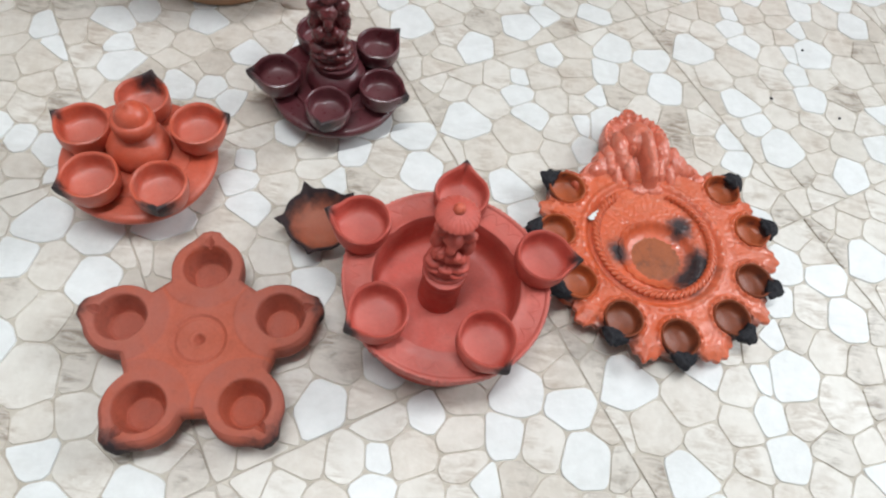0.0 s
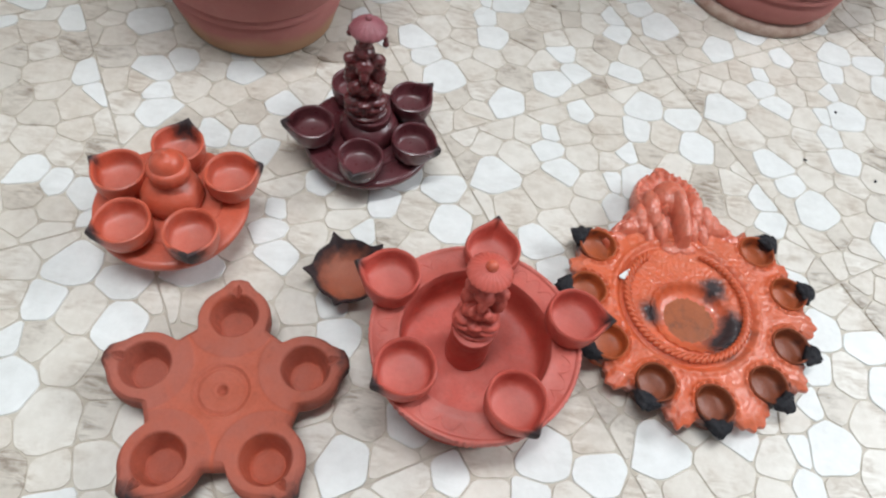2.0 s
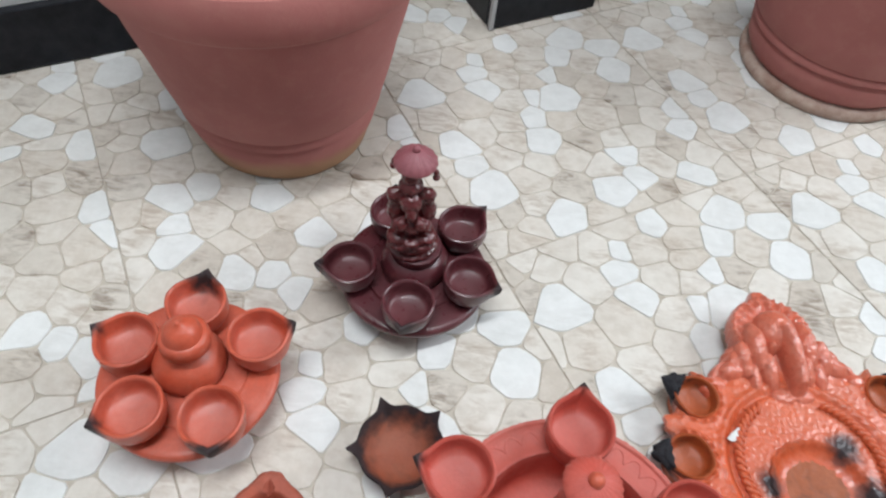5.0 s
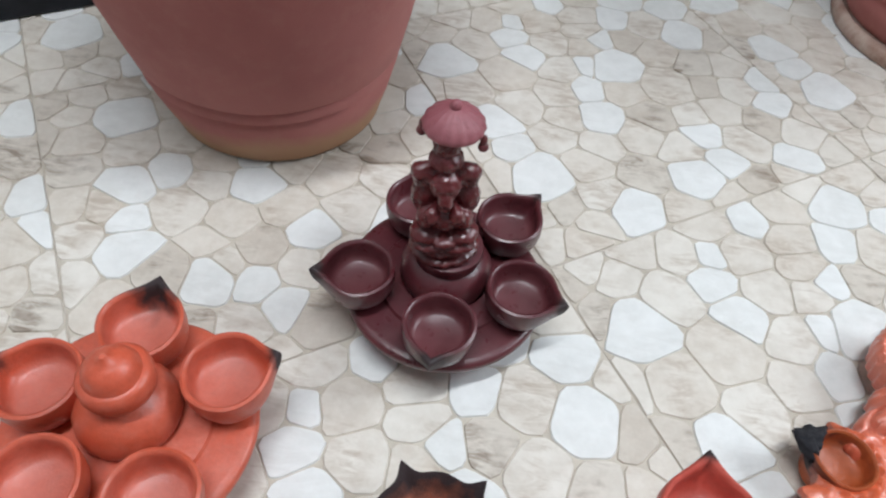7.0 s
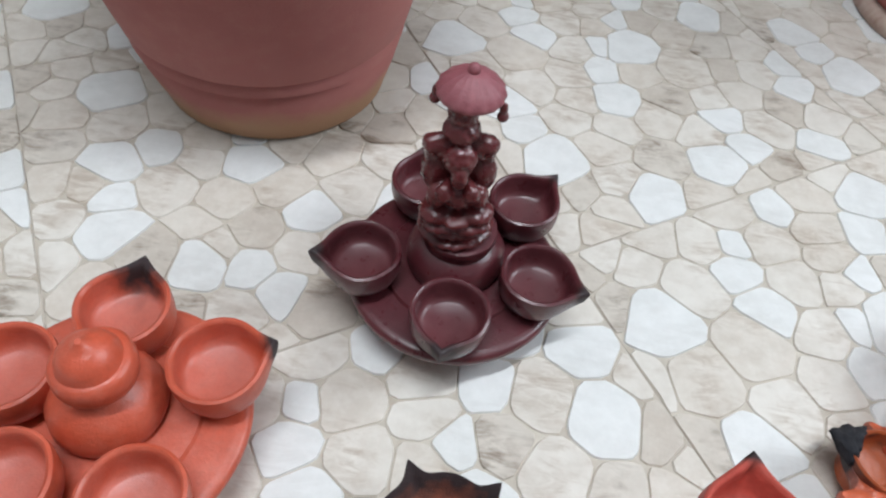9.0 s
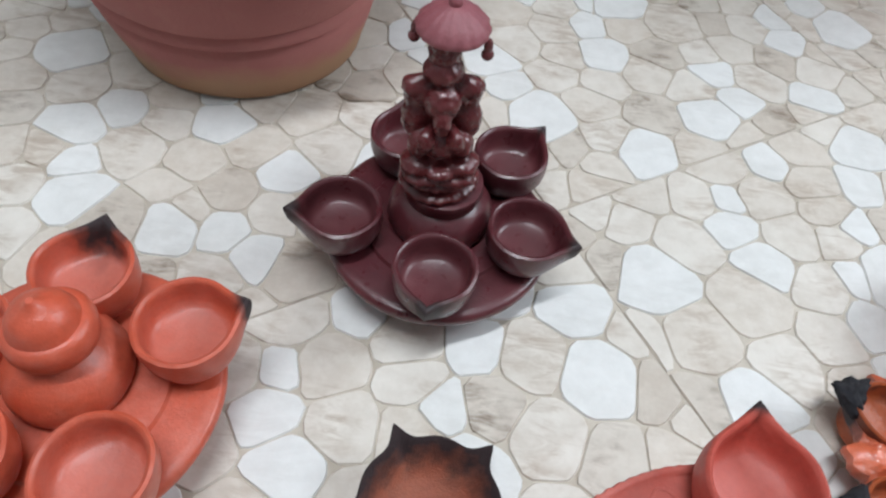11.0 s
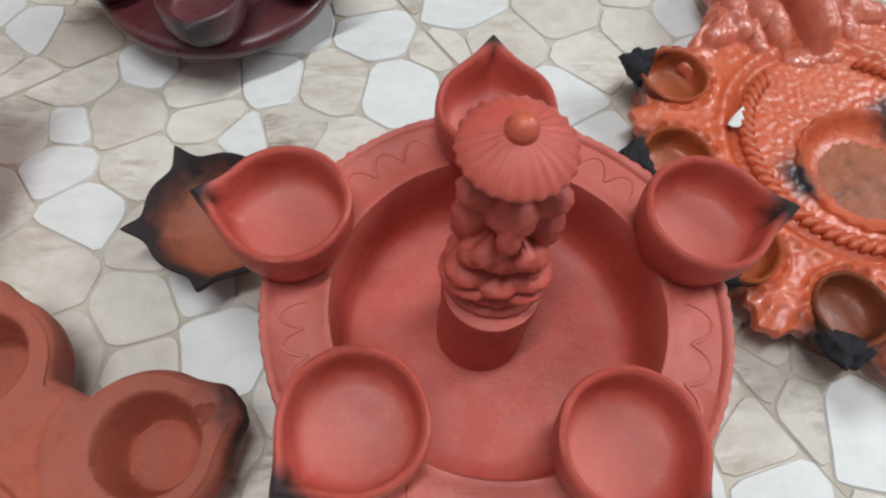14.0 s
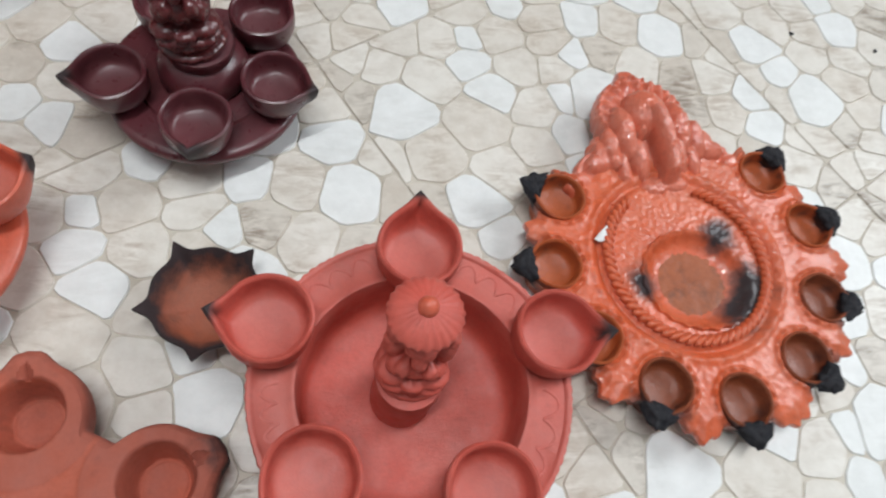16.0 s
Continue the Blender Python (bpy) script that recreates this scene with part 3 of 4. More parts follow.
for s in (-1, 1):
    bm = bmesh.new()
    blob(bm, (s * 0.0158, -0.003 * s - 0.002, 0.1415), (0.0020, 0.0020, 0.0036))
    blob(bm, (s * 0.0160, -0.003 * s - 0.002, 0.1372), (0.0028, 0.0028, 0.0028))
    paint(part("tassel", bm, M_FIGURE, par, "small hanging bead tassel"), "soot", lambda co: 0)
for ob in (bulb, fig, par, bead):
    paint(ob, "soot", lambda co: 0)


# ---- star lamp ----
def star_lamp():
    c = Vector((-0.1055, 0.1465, 0))
    lamp_ = thing("star_lamp", pose(c.x, c.y, 0, 0, 0, 99), "flat star-shaped terracotta lamp with five sunken cups", "oil lamp")
    n = 400
    arm, lobe, tip, top = 0.0615, 0.0278, 0.0965, 0.0365

    def outline(a):
        a = (a + math.pi / 5) % (2 * math.pi / 5) - math.pi / 5
        web = 0.0562 / math.cos(abs(a) - math.pi / 5)
        s = arm * math.sin(a)
        round_ = arm * math.cos(a) + math.sqrt(lobe * lobe - s * s) if abs(s) < lobe else 0
        spout = 0
        w = abs(a) * tip
        if w < 0.0165:
            spout = tip - 0.0004 - 13 * max(0, w - 0.004) ** 1.6 - 0.0017 * (0.5 - 0.5 * math.cos(w / 0.0068 * 2 * math.pi)) * (w > 0.0015)
        return max(web, round_, spout)
    rad = [outline(2 * math.pi * k / n) for k in range(n)]
    for _ in range(2):
        rad = [(rad[k - 1] + 2 * rad[k] + rad[(k + 1) % n]) / 4 for k in range(n)]

    def loop(shrink, z, squeeze=1.0):
        return [((rad[k] * squeeze - shrink) * math.cos(2 * math.pi * k / n), (rad[k] * squeeze - shrink) * math.sin(2 * math.pi * k / n), z + 0.0005 * noise.noise((rad[k] * 40, k * 0.05, 1))) for k in range(n)]
    bm = bmesh.new()
    rings(bm, [loop(0.02, 0.012), loop(0.008, 0.013), loop(0.002, 0.0165), loop(0.0004, 0.021), loop(0, 0.029), loop(0.0006, 0.0335), loop(0.0022, 0.0357), loop(0.0045, top)], caps=(True, False))
    # The top sheet has its cups sunk in: a fine sheet pressed down at each one.
    cups = [(arm * math.cos(2 * math.pi * i / 5), arm * math.sin(2 * math.pi * i / 5), 2 * math.pi * i / 5) for i in range(5)]
    inner = [v for v in bm.verts if abs(v.co.z - top) < 0.001 and v.co.xy.length > 0.03]

    def height(x, y):
        z = top
        r = math.hypot(x, y)
        z += 0.0007 * math.exp(-((r - 0.0205) / 0.0011) ** 2) - 0.0013 * math.exp(-((r - 0.018) / 0.0013) ** 2)
        if r < 0.004:
            z -= 0.0045 * (1 - (r / 0.004) ** 2)
        z += 0.0006 * math.exp(-((r - 0.0058) / 0.0012) ** 2)
        for cx, cy, a in cups:
            dx, dy = x - cx, y - cy
            lx, ly = dx * math.cos(a) + dy * math.sin(a), -dx * math.sin(a) + dy * math.cos(a)
            d = math.hypot(lx, ly)
            edge = 0.0183
            if d < edge:
                z = top - 0.021 * min(1, (edge - d) / 0.0055) ** 0.8 if d > 0.0122 else top - 0.021 + 0.0009 * (d < 0.0112)
            elif lx > 0 and abs(ly) < 0.0042 * (1 - (d - edge) / 0.009) and d < edge + 0.009:
                z -= 0.006 * (1 - (d - edge) / 0.009) * (1 - abs(ly) / 0.0042)
            elif d < 0.036:
                z = max(z, top + 0.0007 * min(1, (d - edge) / 0.0012) * (1 if d < 0.0345 else (0.036 - d) / 0.0015))
        return z
    steps = 84
    loops = []
    for j in range(steps, 0, -1):
        f = j / steps
        loops.append([((rad[k] - 0.0045) * f * math.cos(2 * math.pi * k / n), (rad[k] - 0.0045) * f * math.sin(2 * math.pi * k / n), 0) for k in range(n)])
    loops = [[(x, y, height(x, y)) for x, y, _ in lp] for lp in loops]
    rings(bm, loops, caps=(False, True))
    bmesh.ops.remove_doubles(bm, verts=bm.verts[:], dist=0.00025)
    body = part("body", bm, M_STAR, lamp_)

    def soot(co):
        r, a = math.hypot(co.x, co.y), math.atan2(co.y, co.x) % (2 * math.pi)
        i = round(a / (2 * math.pi / 5)) % 5
        d = abs((a - i * 2 * math.pi / 5 + math.pi) % (2 * math.pi) - math.pi) * r
        power = (0.12, 0.4, 0.72, 0.5, 0.5)[i]
        # The z term is an even darker tone on lower sides and in cup hollows.
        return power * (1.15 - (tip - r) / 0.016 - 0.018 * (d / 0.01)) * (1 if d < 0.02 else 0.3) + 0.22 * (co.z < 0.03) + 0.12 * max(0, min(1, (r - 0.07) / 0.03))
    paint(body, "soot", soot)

    def matt(co):
        d = min(math.hypot(co.x - cx, co.y - cy) for cx, cy, a in cups)
        return 0.62 if 0.018 < d < 0.0352 else 0.4 if d < 0.0115 else 0.0
    paint(body, "dust_and_light", matt)
    for cx, cy, a in cups:
        bm = lathe([(0.008, 0.001), (0.013, 0.0), (0.0155, 0.001), (0.021, 0.011), (0.0225, 0.0145), (0.01, 0.0145)], 36, 0.0005, cx * 99, (cx, cy))
        # Each foot takes one even, slightly darker tone.
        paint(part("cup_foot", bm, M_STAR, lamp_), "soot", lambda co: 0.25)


star_lamp()


# ---- small five-spout bowl ----
def spout_bowl():
    bowl = thing("spout_bowl", pose(-0.0385, 0.2735, 0, 0, 0, 193), "small burnt brown clay bowl with five sooted spouts", "oil lamp")
    bm = bmesh.new()
    n, rim, tip = 160, 0.0305, 0.0395
    loops = []
    for r, z, pull in [(0.35, 0.0, 0), (0.5, 0.0, 0), (0.72, 0.006, 0.1), (0.9, 0.014, 0.45), (0.985, 0.0205, 0.9), (1.0, 0.0228, 1.0), (0.975, 0.0236, 1.0), (0.93, 0.0225, 0.95), (0.85, 0.0165, 0.5), (0.66, 0.0085, 0.12), (0.42, 0.0058, 0), (0.12, 0.005, 0)]:
        loop = []
        for k in range(n):
            a = 2 * math.pi * k / n
            b = (a + math.pi / 5) % (2 * math.pi / 5) - math.pi / 5
            peak = math.exp(-((abs(b) / 0.13) ** 1.35)) - 0.1 * math.cos(b * 5)
            g = rim + (tip - rim) * peak * pull
            loop.append((g * r * math.cos(a), g * r * math.sin(a), z + 0.0042 * max(0, peak) * pull * (z > 0.01) + 0.0004 * noise.noise((a, z * 90, 3))))
        loops.append(loop)
    rings(bm, loops, caps=(True, True))
    ob = part("bowl", bm, M_BURNT, bowl)
    paint(ob, "soot", lambda co: (math.hypot(co.x, co.y) - 0.0175) / 0.0140 if co.z > 0.0065 else 0.6 * (math.hypot(co.x, co.y) > 0.018))


spout_bowl()


# ---- large lacquered tray lamp with nine cups and a relief ----
def tray_lamp():
    c = Vector((0.2665, 0.2985, 0))
    lamp_ = thing("tray_lamp", pose(c.x, c.y, 0, 0, 0, 9.5), "lacquered orange clay tray lamp with nine sooted cups", "oil lamp")
    cups = [(math.radians(90 + a), r) for a, r in ((53, 0.0975), (82.5, 0.096), (114, 0.0925), (145.5, 0.0895), (177.5, 0.092), (213, 0.089), (244, 0.0895), (277.5, 0.0955), (306.5, 0.0965))]
    n, top = 540, 0.0255

    def outline(a):
        near = min(cups, key=lambda q: abs((a - q[0] + math.pi) % (2 * math.pi) - math.pi))
        d = (a - near[0] + math.pi) % (2 * math.pi) - math.pi
        up = (a - math.pi / 2 + math.pi) % (2 * math.pi) - math.pi
        if abs(up) < 0.72:
            return 0.098 + 0.004 * math.cos(up * 26)
        s = near[1] * math.sin(d)
        lobe = near[1] * math.cos(d) + math.sqrt(0.0185 ** 2 - s * s) if abs(s) < 0.0185 else 0
        e = abs(d) - 0.275
        leaf = 0.1195 - 0.075 * abs(e) - 0.0042 * abs(math.sin(a * 38))
        return max(lobe, leaf, 0.1)
    rad = [outline(2 * math.pi * k / n) for k in range(n)]
    rad = [(rad[k - 1] + 2 * rad[k] + rad[(k + 1) % n]) / 4 for k in range(n)]
    places = [(r * math.cos(a), r * math.sin(a), a) for a, r in cups]
    mid = (-0.004, -0.012)

    def height(x, y, edge):
        z = top - 0.004 * max(0, 1 - edge / 0.012)
        z += 0.0003 * noise.noise((x * 90, y * 90, 0.4)) + 0.0005 * noise.noise((x * 330, y * 330, 2)) * (1 + noise.noise((x * 60, y * 60, 4)))
        q = math.hypot(x + 0.006, y - 0.001)
        a = math.atan2(y - 0.001, x + 0.006)
        z += 0.0022 * math.exp(-((q - 0.0665) / 0.0022) ** 2) * (0.75 + 0.25 * math.cos(a * 40))
        z -= 0.0025 * math.exp(-((q - 0.0605) / 0.0022) ** 2)
        ring = math.hypot(x, y)
        z += 0.0012 * max(0, noise.noise((x * 80 + 9, y * 110, 7))) * (ring > 0.075)
        for px, py, pa in places:
            d = math.hypot(x - px, y - py)
            if d < 0.0155:
                z = min(z, 0.014)
            z += 0.0030 * math.exp(-((d - 0.0195) / 0.0013) ** 2) * (0.7 + 0.3 * math.cos(math.atan2(y - py, x - px) * 16))
        if math.hypot((x - mid[0]) / 1.06, y - mid[1]) < 0.034:
            z = min(z, 0.017)
        return z
    bm = bmesh.new()

    def loop(shrink, z):
        return [((rad[k] - shrink) * math.cos(2 * math.pi * k / n), (rad[k] - shrink) * math.sin(2 * math.pi * k / n), z) for k in range(n)]
    steps = 105
    loops = [loop(0.045, 0.008), loop(0.02, 0.009), loop(0.004, 0.013), loop(0.0005, 0.0165), loop(0.0, 0.019)]
    for j in range(steps, 0, -1):
        f = j / steps
        lp = []
        for k in range(n):
            a = 2 * math.pi * k / n
            r = (rad[k] - 0.0008) * f
            x, y = r * math.cos(a), r * math.sin(a)
            lp.append((x, y, height(x, y, rad[k] - r)))
        loops.append(lp)
    rings(bm, loops, caps=(True, True))
    body = part("tray", bm, M_GLAZE, lamp_)

    def near_cup(co):
        best = 0
        for i, (px, py, pa) in enumerate(places):
            lx = (co.x - px) * math.cos(pa) + (co.y - py) * math.sin(pa)
            ly = -(co.x - px) * math.sin(pa) + (co.y - py) * math.cos(pa)
            best = max(best, 1.3 - math.hypot(lx - 0.019, ly) / 0.021)
        for sx, sy, sr in ((0.024, 0.016, 0.017), (0.036, -0.02, 0.021), (0.018, -0.038, 0.022), (-0.041, -0.009, 0.016), (0.028, -0.03, 0.018)):
            best = max(best, 1.1 - math.hypot(co.x - sx, co.y - sy) / sr)
        return best
    paint(body, "soot", near_cup)
    foot = lathe([(0.05, 0.0), (0.062, 0.0), (0.064, 0.004), (0.06, 0.0095), (0.048, 0.0095), (0.048, 0.002)], 64, 0.0008, 3)
    # The foot ring is a little darker all over.
    paint(part("foot", foot, M_GLAZE, lamp_), "soot", lambda co: 0.2)
    for i, (px, py, pa) in enumerate(places):
        dark = (0.85, 1.05, 0.85, 1.15, 1.0, 1.05, 1.05, 1.2, 1.15)[i]
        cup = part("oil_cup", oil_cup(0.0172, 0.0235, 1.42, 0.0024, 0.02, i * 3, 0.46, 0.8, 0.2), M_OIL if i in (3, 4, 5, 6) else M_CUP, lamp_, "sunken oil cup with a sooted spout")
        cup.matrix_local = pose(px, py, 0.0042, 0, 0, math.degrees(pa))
        spout = spout_soot(0.0172, 1.5, 0.0235, dark, (0.5, 0.4, 0, -0.5, -0.6, -0.5, -0.4, -0.9, -0.7)[i])
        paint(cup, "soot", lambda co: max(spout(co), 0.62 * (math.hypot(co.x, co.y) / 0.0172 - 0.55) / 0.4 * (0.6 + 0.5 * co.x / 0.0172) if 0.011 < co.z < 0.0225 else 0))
        bm = bmesh.new()
        rnd = random.Random(40 + i)
        blob(bm, (0, 0, 0), (0.0108, 0.0115, 0.0046), (0, 0, 0), 0.0, 0, 34, 22)
        for v in bm.verts:
            k = 1 + 0.3 * noise.noise(v.co * 210 + Vector((i * 9.0, 0, 0))) + 0.14 * noise.noise(v.co * 520)
            # Wrapped round the spout: drawn to a point outside, hollow towards the cup.
            y = v.co.y * k * (1 - 0.35 * max(0, v.co.x) / 0.01)
            v.co = Vector((0.0192 + v.co.x * k * (0.62 if v.co.x < 0 else 0.8) - 26 * y * y + 0.0016 * rnd.random() * 0.4, y, 0.0212 + v.co.z * k))
        crust = part("soot_crust", bm, M_SOOT, cup, "lumpy black soot crust")
        paint(crust, "soot", lambda co: 1)
    # A twisted cord runs round the middle, strand by strand.
    bm = bmesh.new()
    blob(bm, (0, 0, 0), (0.0025, 0.0058, 0.0032), (0, 0, 40), 0.15, 1, 10, 7)
    first = part("cord_strand", bm, M_GLAZE, lamp_)
    paint(first, "soot", lambda co: 0)
    count = 66
    for k in range(count):
        a = 2 * math.pi * k / count
        if abs((a - math.pi / 2 + math.pi) % (2 * math.pi) - math.pi) < 0.5:
            continue
        ob = first if first.get("used") is None else new("cord_strand", first.data)
        first["used"] = 1
        ob.parent = lamp_
        ob.matrix_local = pose(-0.006 + 0.0545 * math.cos(a), 0.001 + 0.0545 * math.sin(a), 0.0272, 0, 0, math.degrees(a))
    # The oil bowl in the middle, its rim crimped.
    bm = bmesh.new()
    loops = []
    for r, z, crimp in [(0.6, 0.0085, 0), (0.85, 0.012, 0), (1.0, 0.021, 0.5), (1.05, 0.0255, 1), (1.02, 0.0272, 1), (0.97, 0.0264, 1), (0.92, 0.0232, 0.6), (0.84, 0.0198, 0.2), (0.7, 0.0175, 0), (0.3, 0.0158, 0), (0.08, 0.0156, 0)]:
        lp = []
        for k in range(160):
            a = 2 * math.pi * k / 160
            g = 0.0345 * r * (1 + 0.016 * crimp * math.sin(a * 23) + 0.07 * noise.noise((math.cos(a), math.sin(a), 5)))
            lp.append((mid[0] + 1.06 * g * math.cos(a), mid[1] + 0.98 * g * math.sin(a), z + 0.0005 * crimp * math.cos(a * 23) * (z > 0.02) + 0.0004 * noise.noise((g * 300 * math.cos(a), g * 300 * math.sin(a), 1))))
        loops.append(lp)
    rings(bm, loops, caps=(True, True))
    bowl = part("oil_bowl", bm, M_GLAZE, lamp_, "round oil bowl with a crimped, burnt rim")
    paint(bowl, "soot", near_cup)
    pool = lathe([(0.004, 0.0158), (0.0245, 0.0163), (0.025, 0.0172), (0.004, 0.0174)], 64, 0.003, 9, (mid[0] + 0.001, mid[1] - 0.001))
    paint(part("oil_residue", pool, M_RESIDUE, bowl, "dried brown oil residue"), "soot", lambda co: 0.15 * noise.noise(co * 200) + 0.1)
    # A plain rounded relief rises at the head of the tray: one skin, arched and pointed at its top.
    oy = 0.088
    blocks = [(0, 0.112, 0.0345, 0.0335), (0, 0.142, 0.0085, 0.0125), (-0.032, 0.086, 0.0165, 0.0165), (0.032, 0.086, 0.0165, 0.0165), (-0.047, 0.076, 0.014, 0.012), (0.047, 0.076, 0.014, 0.012), (-0.060, 0.068, 0.010, 0.008), (0.060, 0.068, 0.010, 0.008), (0, 0.07, 0.05, 0.022)]
    domes = [(0, 0.111, 0.0165, 0.0185, 0.013), (-0.0205, 0.098, 0.0085, 0.021, 0.0105), (0.0215, 0.098, 0.0085, 0.021, 0.0105), (-0.0105, 0.094, 0.0042, 0.0055, 0.0125), (0.0145, 0.094, 0.0042, 0.0055, 0.0115),
             (-0.0325, 0.089, 0.0065, 0.0155, 0.0068), (0.034, 0.089, 0.0065, 0.0155, 0.0068), (-0.0265, 0.073, 0.0055, 0.0125, 0.006), (0.027, 0.073, 0.0055, 0.0125, 0.006), (-0.040, 0.084, 0.006, 0.011, 0.0045), (0.041, 0.084, 0.006, 0.011, 0.0045), (-0.014, 0.078, 0.007, 0.016, 0.009), (0.0165, 0.078, 0.006, 0.015, 0.0085),
             (-0.045, 0.079, 0.0085, 0.0065, 0.005), (0.045, 0.079, 0.0085, 0.0065, 0.005), (-0.058, 0.069, 0.0075, 0.0055, 0.003), (0.058, 0.069, 0.0075, 0.0055, 0.003), (-0.007, 0.058, 0.0105, 0.0075, 0.0055), (0.008, 0.058, 0.0105, 0.0075, 0.0055)]

    def swell(x, y):
        z = 0.0220 + 0.009 * max(0, min(1, (y - 0.062) / 0.04))
        up = 0.0
        for px, py, p, q, h in domes:
            u = ((x - px) / p) ** 2 + ((y - py) / q) ** 2
            if u < 1:
                up = max(up, 1.2 * h * (1 - u) ** 0.42)
        if 0.056 < y < 0.108:
            u = ((x - 0.003 - 0.0025 * math.sin((y - 0.056) * 60)) / (0.0068 + 0.03 * (y - 0.06))) ** 2
            if u < 1:
                up = max(up, 0.0205 * (1 - u) ** 0.42 * min(1, (y - 0.054) / 0.008))
        a, d = math.atan2(y - 0.106, x), math.hypot(x / 0.0345, (y - 0.112) / 0.0335)
        if y > 0.1:
            up = max(up, 0.0035 * math.exp(-((d - 0.72) / 0.16) ** 2) * (0.7 + 0.5 * math.cos(a * 22)))
            up = max(up, 0.0042 * math.exp(-((d - 0.95) / 0.055) ** 2) * (0.6 + 0.4 * math.cos(a * 34)))
        return z + up + 0.0009 * noise.noise((x * 190, y * 190, 3)) + 0.0005 * noise.noise((x * 480, y * 480, 6))
    n_, m_ = 300, 80
    edge = []
    for k in range(n_):
        a = 2 * math.pi * k / n_
        reach = 0.02
        for j in range(200):
            r = 0.0004 * j
            x, y = r * math.cos(a), oy + r * math.sin(a)
            if any(((x - px) / p) ** 2 + ((y - py) / q) ** 2 < 1 for px, py, p, q in blocks):
                reach = max(reach, r)
        edge.append(reach + 0.0008 * math.cos(a * 46))
    edge = [(edge[k - 1] + 2 * edge[k] + edge[(k + 1) % n_]) / 4 for k in range(n_)]
    loops = [[((edge[k] - 0.002) * math.cos(2 * math.pi * k / n_), oy + (edge[k] - 0.002) * math.sin(2 * math.pi * k / n_), 0.014) for k in range(n_)]]
    for j in range(m_, 0, -1):
        f = j / m_
        lp = []
        for k in range(n_):
            a = 2 * math.pi * k / n_
            x, y = edge[k] * f * math.cos(a), oy + edge[k] * f * math.sin(a)
            drop = max(0, 1 - (1 - f) * edge[k] / 0.0035) ** 2
            lp.append((x, y, swell(x, y) - 0.006 * drop))
        loops.append(lp)
    bm = bmesh.new()
    rings(bm, loops, caps=(True, True))
    paint(part("relief", bm, M_GLAZE_PINK, lamp_, "plain rounded relief moulding at the tray's head"), "soot", lambda co: 0)
    chip = bmesh.new()
    blob(chip, (-0.0580, 0.0265, 0.0283), (0.0078, 0.0030, 0.0009), (0, 0, 35), 0.9, 2, 8, 6)
    part("chipped_patch", chip, M_WHITE, lamp_, "chalky white chipped patch")


tray_lamp()


# ---- dirt ----
for x, y, k in ((0.476, 0.614, 3), (0.424, 0.527, 5), (0.502, 0.514, 8)):
    bm = bmesh.new()
    blob(bm, (0, 0, 0), (0.0021, 0.0014, 0.0009), (0, 0, 30 * k), 0.6, k, 9, 7)
    crumb = part("dirt_crumb", bm, M_BLACK)
    crumb.matrix_world = pose(x, y, 0.0006)
    tagged(crumb, "tiny black crumb of dirt on the floor tiles", "dirt crumb", "dirt crumbs on the floor")


# ---- pebble tiles ----
PRINT_A = {
    "white": [(.111, .776, .083), (.340, .715, .060), (.117, .497, .064), (.440, .520, .050), (.410, .400, .062), (.575, .580, .086), (.604, .713, .048), (.515, .612, .054), (.880, .655, .072), (.716, .788, .052), (.925, .792, .070),
              (.805, .892, .068), (.335, .822, .050), (.380, .890, .040), (.552, .949, .043), (.829, .061, .044), (.296, .067, .072), (.530, .111, .066), (.130, .260, .080)],
    "beige": [(.405, .629, .056), (.240, .660, .080), (.112, .645, .076), (.213, .531, .066), (.335, .535, .055), (.310, .435, .048), (.245, .375, .048), (.537, .472, .064), (.671, .450, .082), (.475, .306, .054), (.742, .595, .066),
              (.538, .690, .050), (.793, .732, .068), (.950, .862, .058), (.985, .705, .044), (.212, .820, .069), (.315, .916, .052), (.459, .862, .050), (.608, .843, .050), (.143, .920, .050), (.435, .987, .066), (.920, .971, .060),
              (.440, .745, .052), (.585, .775, .048), (.414, .014, .054), (.244, .144, .054), (.551, .208, .050), (.262, .257, .056), (.339, .309, .045)],
    "veined": [(.547, .359, .060), (.814, .515, .058), (.690, .680, .056), (.970, .587, .046), (.030, .851, .044), (.146, .162, .040), (.391, .166, .042)],
}
PRINT_B = {
    "white": [(.383, .206, .045), (.533, .302, .043), (.142, .400, .060), (.160, .484, .046), (.182, .595, .060), (.275, .612, .054), (.460, .493, .055), (.486, .591, .044), (.415, .780, .048), (.207, .843, .075), (.290, .259, .055)],
    "beige": [(.211, .723, .060), (.271, .481, .062), (.308, .363, .042), (.371, .407, .055), (.497, .395, .044), (.353, .536, .050), (.387, .609, .052), (.573, .536, .058), (.338, .722, .062), (.355, .860, .064), (.327, .281, .042), (.481, .212, .046), (.111, .545, .046), (.040, .570, .050)],
    "veined": [(.417, .299, .050), (.060, .700, .050), (.560, .880, .055)],
}
STONES = {"white": M_WHITE, "beige": M_BEIGE, "veined": M_VEIN}


def clip(poly, nx, ny, d):
    """Keep the part of a convex polygon where nx x + ny y <= d."""
    out = []
    for (ax, ay), (bx, by) in zip(poly, poly[1:] + poly[:1]):
        da, db = nx * ax + ny * ay - d, nx * bx + ny * by - d
        if da <= 0:
            out.append((ax, ay))
        if da * db < 0:
            t = da / (da - db)
            out.append((ax + t * (bx - ax), ay + t * (by - ay)))
    return out


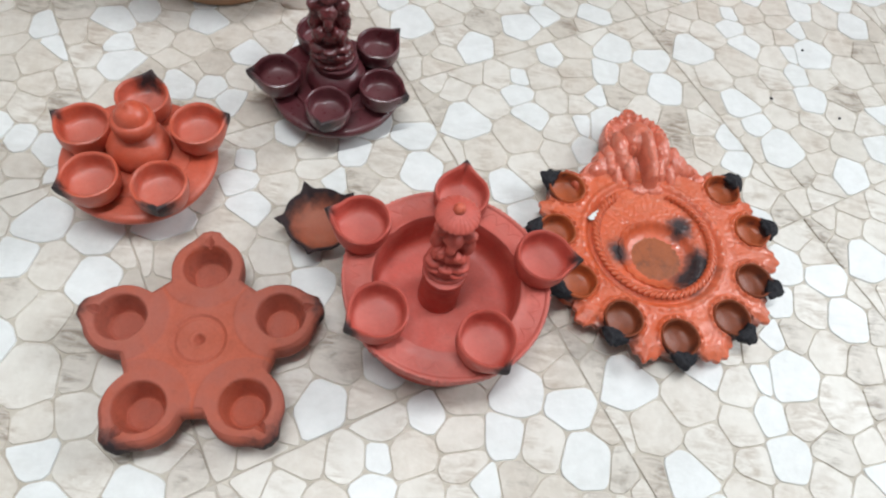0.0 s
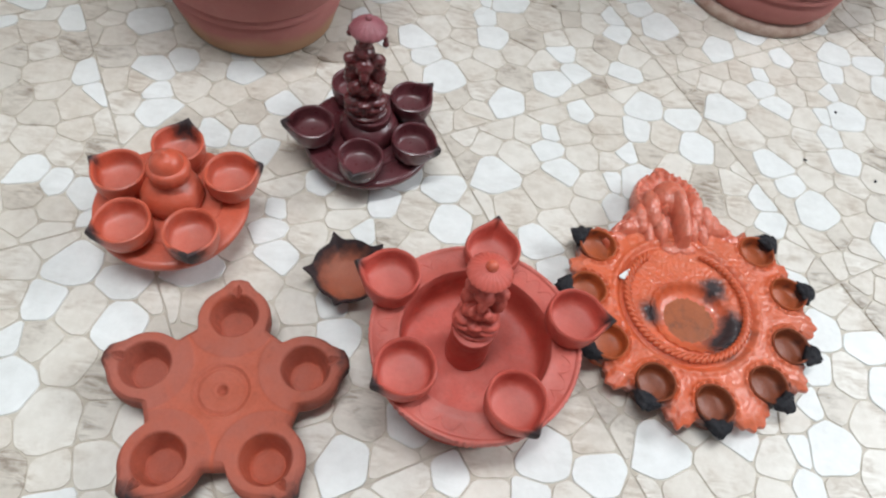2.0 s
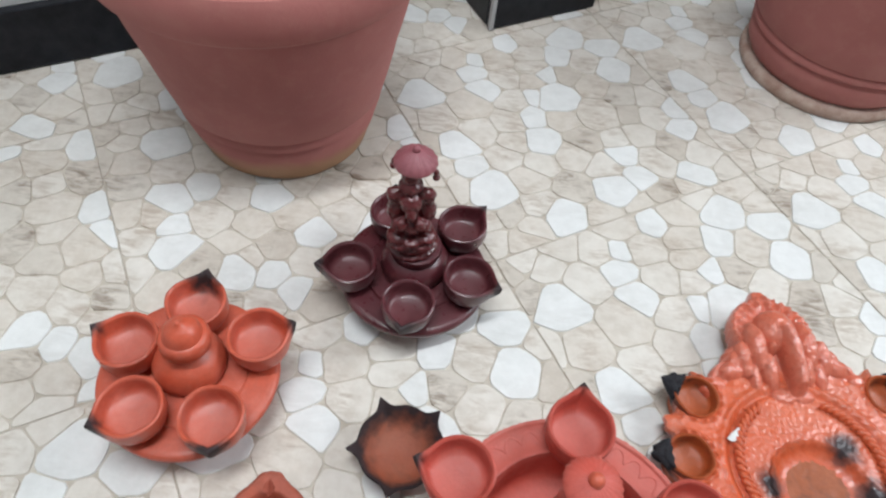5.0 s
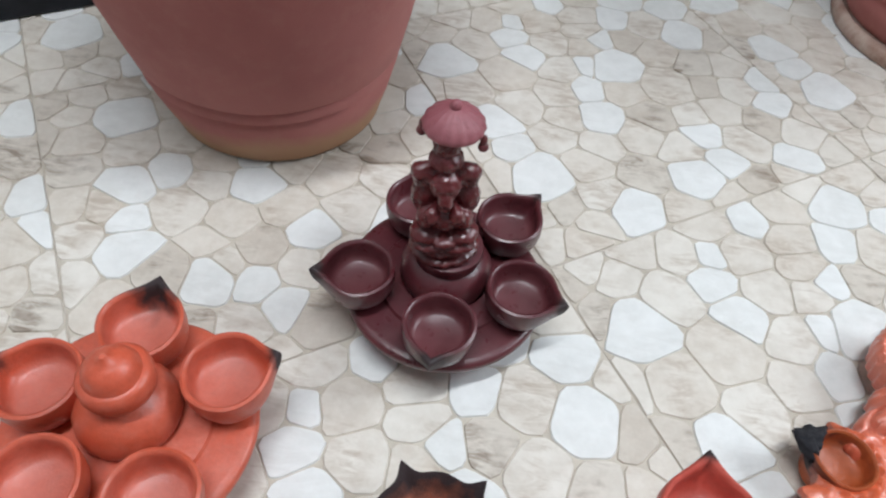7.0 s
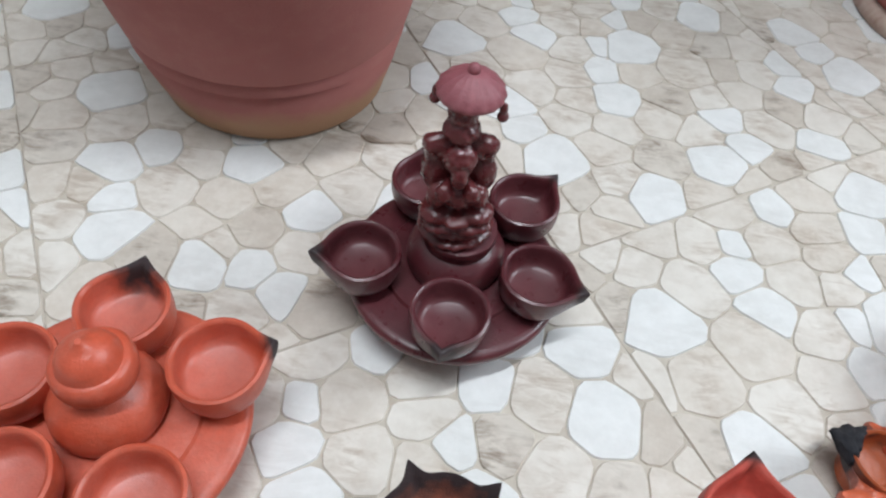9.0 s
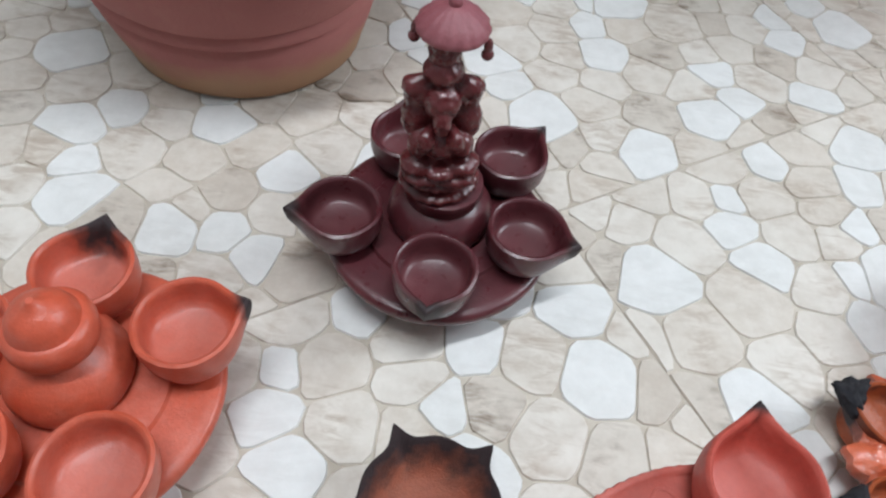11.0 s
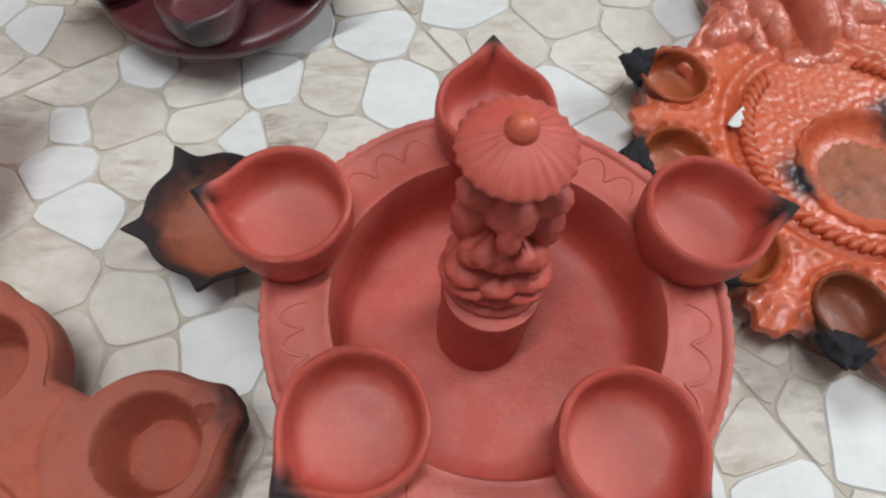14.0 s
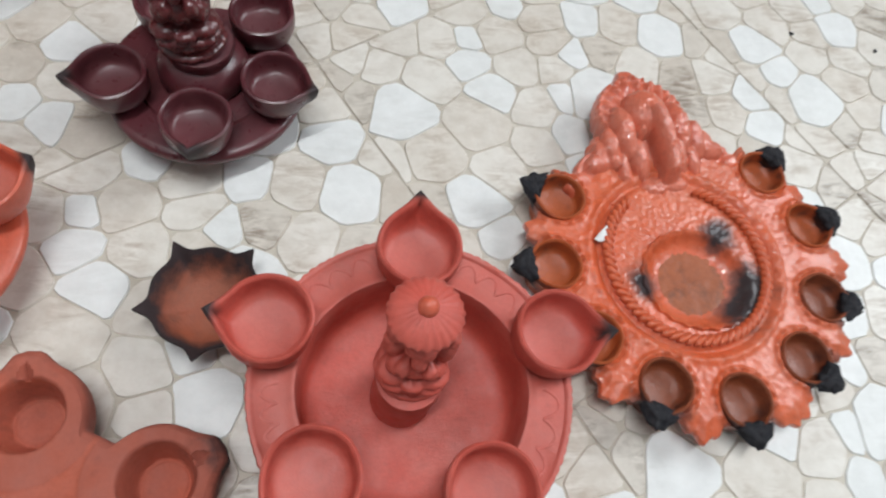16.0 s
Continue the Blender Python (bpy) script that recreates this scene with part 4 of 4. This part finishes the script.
def pebbles(print_, seed):
    """Outlines and kinds of one tile's pebbles, in tile widths; open ground is filled with beige ones."""
    rnd = random.Random(seed)
    seeds = [(x, y, r, kind) for kind, rows in print_.items() for x, y, r in rows]
    for _ in range(4000):
        x, y, r = rnd.uniform(0, 1), rnd.uniform(0, 1), rnd.uniform(0.044, 0.062)
        if all(math.hypot(x - a, y - b) > 0.86 * (r + c) for a, b, c, _k in seeds):
            seeds.append((x, y, r, rnd.choices(("white", "beige", "veined"), (2, 6, 2))[0]))
    cells = []
    for i, (x, y, r, kind) in enumerate(seeds):
        poly = [(0.0015, 0.0015), (0.9985, 0.0015), (0.9985, 0.9985), (0.0015, 0.9985)]
        for j, (a, b, c, _k) in enumerate(seeds):
            if i == j:
                continue
            dx, dy = a - x, b - y
            dd = math.hypot(dx, dy)
            m = dd / 2 + (r * r - c * c) / (2 * dd)
            poly = clip(poly, dx / dd, dy / dd, (x * dx + y * dy) / dd + m - 0.0011)
            if len(poly) < 3:
                break
        if len(poly) < 3:
            continue
        # Round the corners twice, and let the edge wander a little.
        for _ in range(2):
            poly = [q for (ax, ay), (bx, by) in zip(poly, poly[1:] + poly[:1]) for q in ((ax * 0.86 + bx * 0.14, ay * 0.86 + by * 0.14), (ax * 0.14 + bx * 0.86, ay * 0.14 + by * 0.86))]
            slim = []
            for p in poly:
                if not slim or math.hypot(p[0] - slim[-1][0], p[1] - slim[-1][1]) > 0.009:
                    slim.append(p)
            poly = slim
        if len(poly) < 4:
            continue
        poly = [(px + 0.006 * noise.noise((px * 24, py * 24, seed)), py + 0.006 * noise.noise((px * 22, py * 22, seed + 9))) for px, py in poly]
        poly = [(min(0.9985, max(0.0015, px)), min(0.9985, max(0.0015, py))) for px, py in poly]
        cells.append((poly, kind))
    return cells


def pebble_mesh(poly, kind, high):
    cx, cy = sum(p[0] for p in poly) / len(poly), sum(p[1] for p in poly) / len(poly)
    n = len(poly)
    low = [((x - cx) * TILE, (y - cy) * TILE, 0) for x, y in poly]
    top = []
    for x, y, _ in low:
        d = math.hypot(x, y)
        k = 1 - min(0.4, 0.0006 / max(d, 1e-5))
        top.append((x * k, y * k, high))
    verts = low + top
    faces = [(k, (k + 1) % n, n + (k + 1) % n, n + k) for k in range(n)] + [tuple(range(n, 2 * n))]
    return (cx * TILE, cy * TILE), verts, faces


SHEETS = {"a": pebbles(PRINT_A, 5), "b": pebbles(PRINT_B, 8)}
MESHES = {}
for key, cells in SHEETS.items():
    rows = []
    for poly, kind in cells:
        at, verts, faces = pebble_mesh(poly, kind, 0.0011 if kind != "white" else 0.0013)
        me = bpy.data.meshes.new("pebble")
        me.from_pydata(verts, [], faces)
        me.materials.append(STONES[kind])
        rows.append((at, me))
    MESHES[key] = rows
bm = bmesh.new()
box(bm, 0.0003, TILE - 0.0003, 0.0003, TILE - 0.0003, -0.0017, 0.0, 0.0004)
tile_mesh = bpy.data.meshes.new("tile")
bm.to_mesh(tile_mesh)
bm.free()
tile_mesh.materials.append(M_JOINT)
OTHER = {(-1, 1), (-2, 1), (0, 2), (-2, 3), (2, 1), (1, 3)}
far_verts = {k: [] for k in STONES}
far_faces = {k: [] for k in STONES}
for i in range(-5, 6):
    for j in range(-4, 6):
        o = CORNER + TILE * (i * U + j * V)
        mid = o + TILE * 0.5 * (U + V)
        key = "b" if (i, j) in OTHER else "a"
        near = -0.62 < mid.x < 0.78 and -0.12 < mid.y < 1.02
        if near:
            tile = new("tile", tile_mesh)
            tile.parent = floor
            tile.matrix_basis = AXES.inverted() @ Matrix.Translation((o.x, o.y, -0.0012)) @ AXES
            for at, me in MESHES[key]:
                p = new("pebble", me)
                p.parent = tile
                p.matrix_local = Matrix.Translation((at[0], at[1], 0.0))
        else:
            for (poly, kind), (at, me) in zip(SHEETS[key], MESHES[key]):
                base = len(far_verts[kind])
                for v in me.vertices:
                    q = o + U * (at[0] + v.co.x) + V * (at[1] + v.co.y)
                    far_verts[kind].append((q.x, q.y, v.co.z - 0.0012))
                far_faces[kind] += [tuple(base + k for k in f.vertices) for f in me.polygons]
for kind in STONES:
    me = bpy.data.meshes.new("far_pebbles")
    me.from_pydata(far_verts[kind], [], far_faces[kind])
    me.materials.append(STONES[kind])
    ob = new("far_pebbles", me)
    ob.parent = floor
    ob.matrix_basis = AXES.inverted()
    tagged(ob, "pebbles of the outlying floor tiles", kind="stuff")
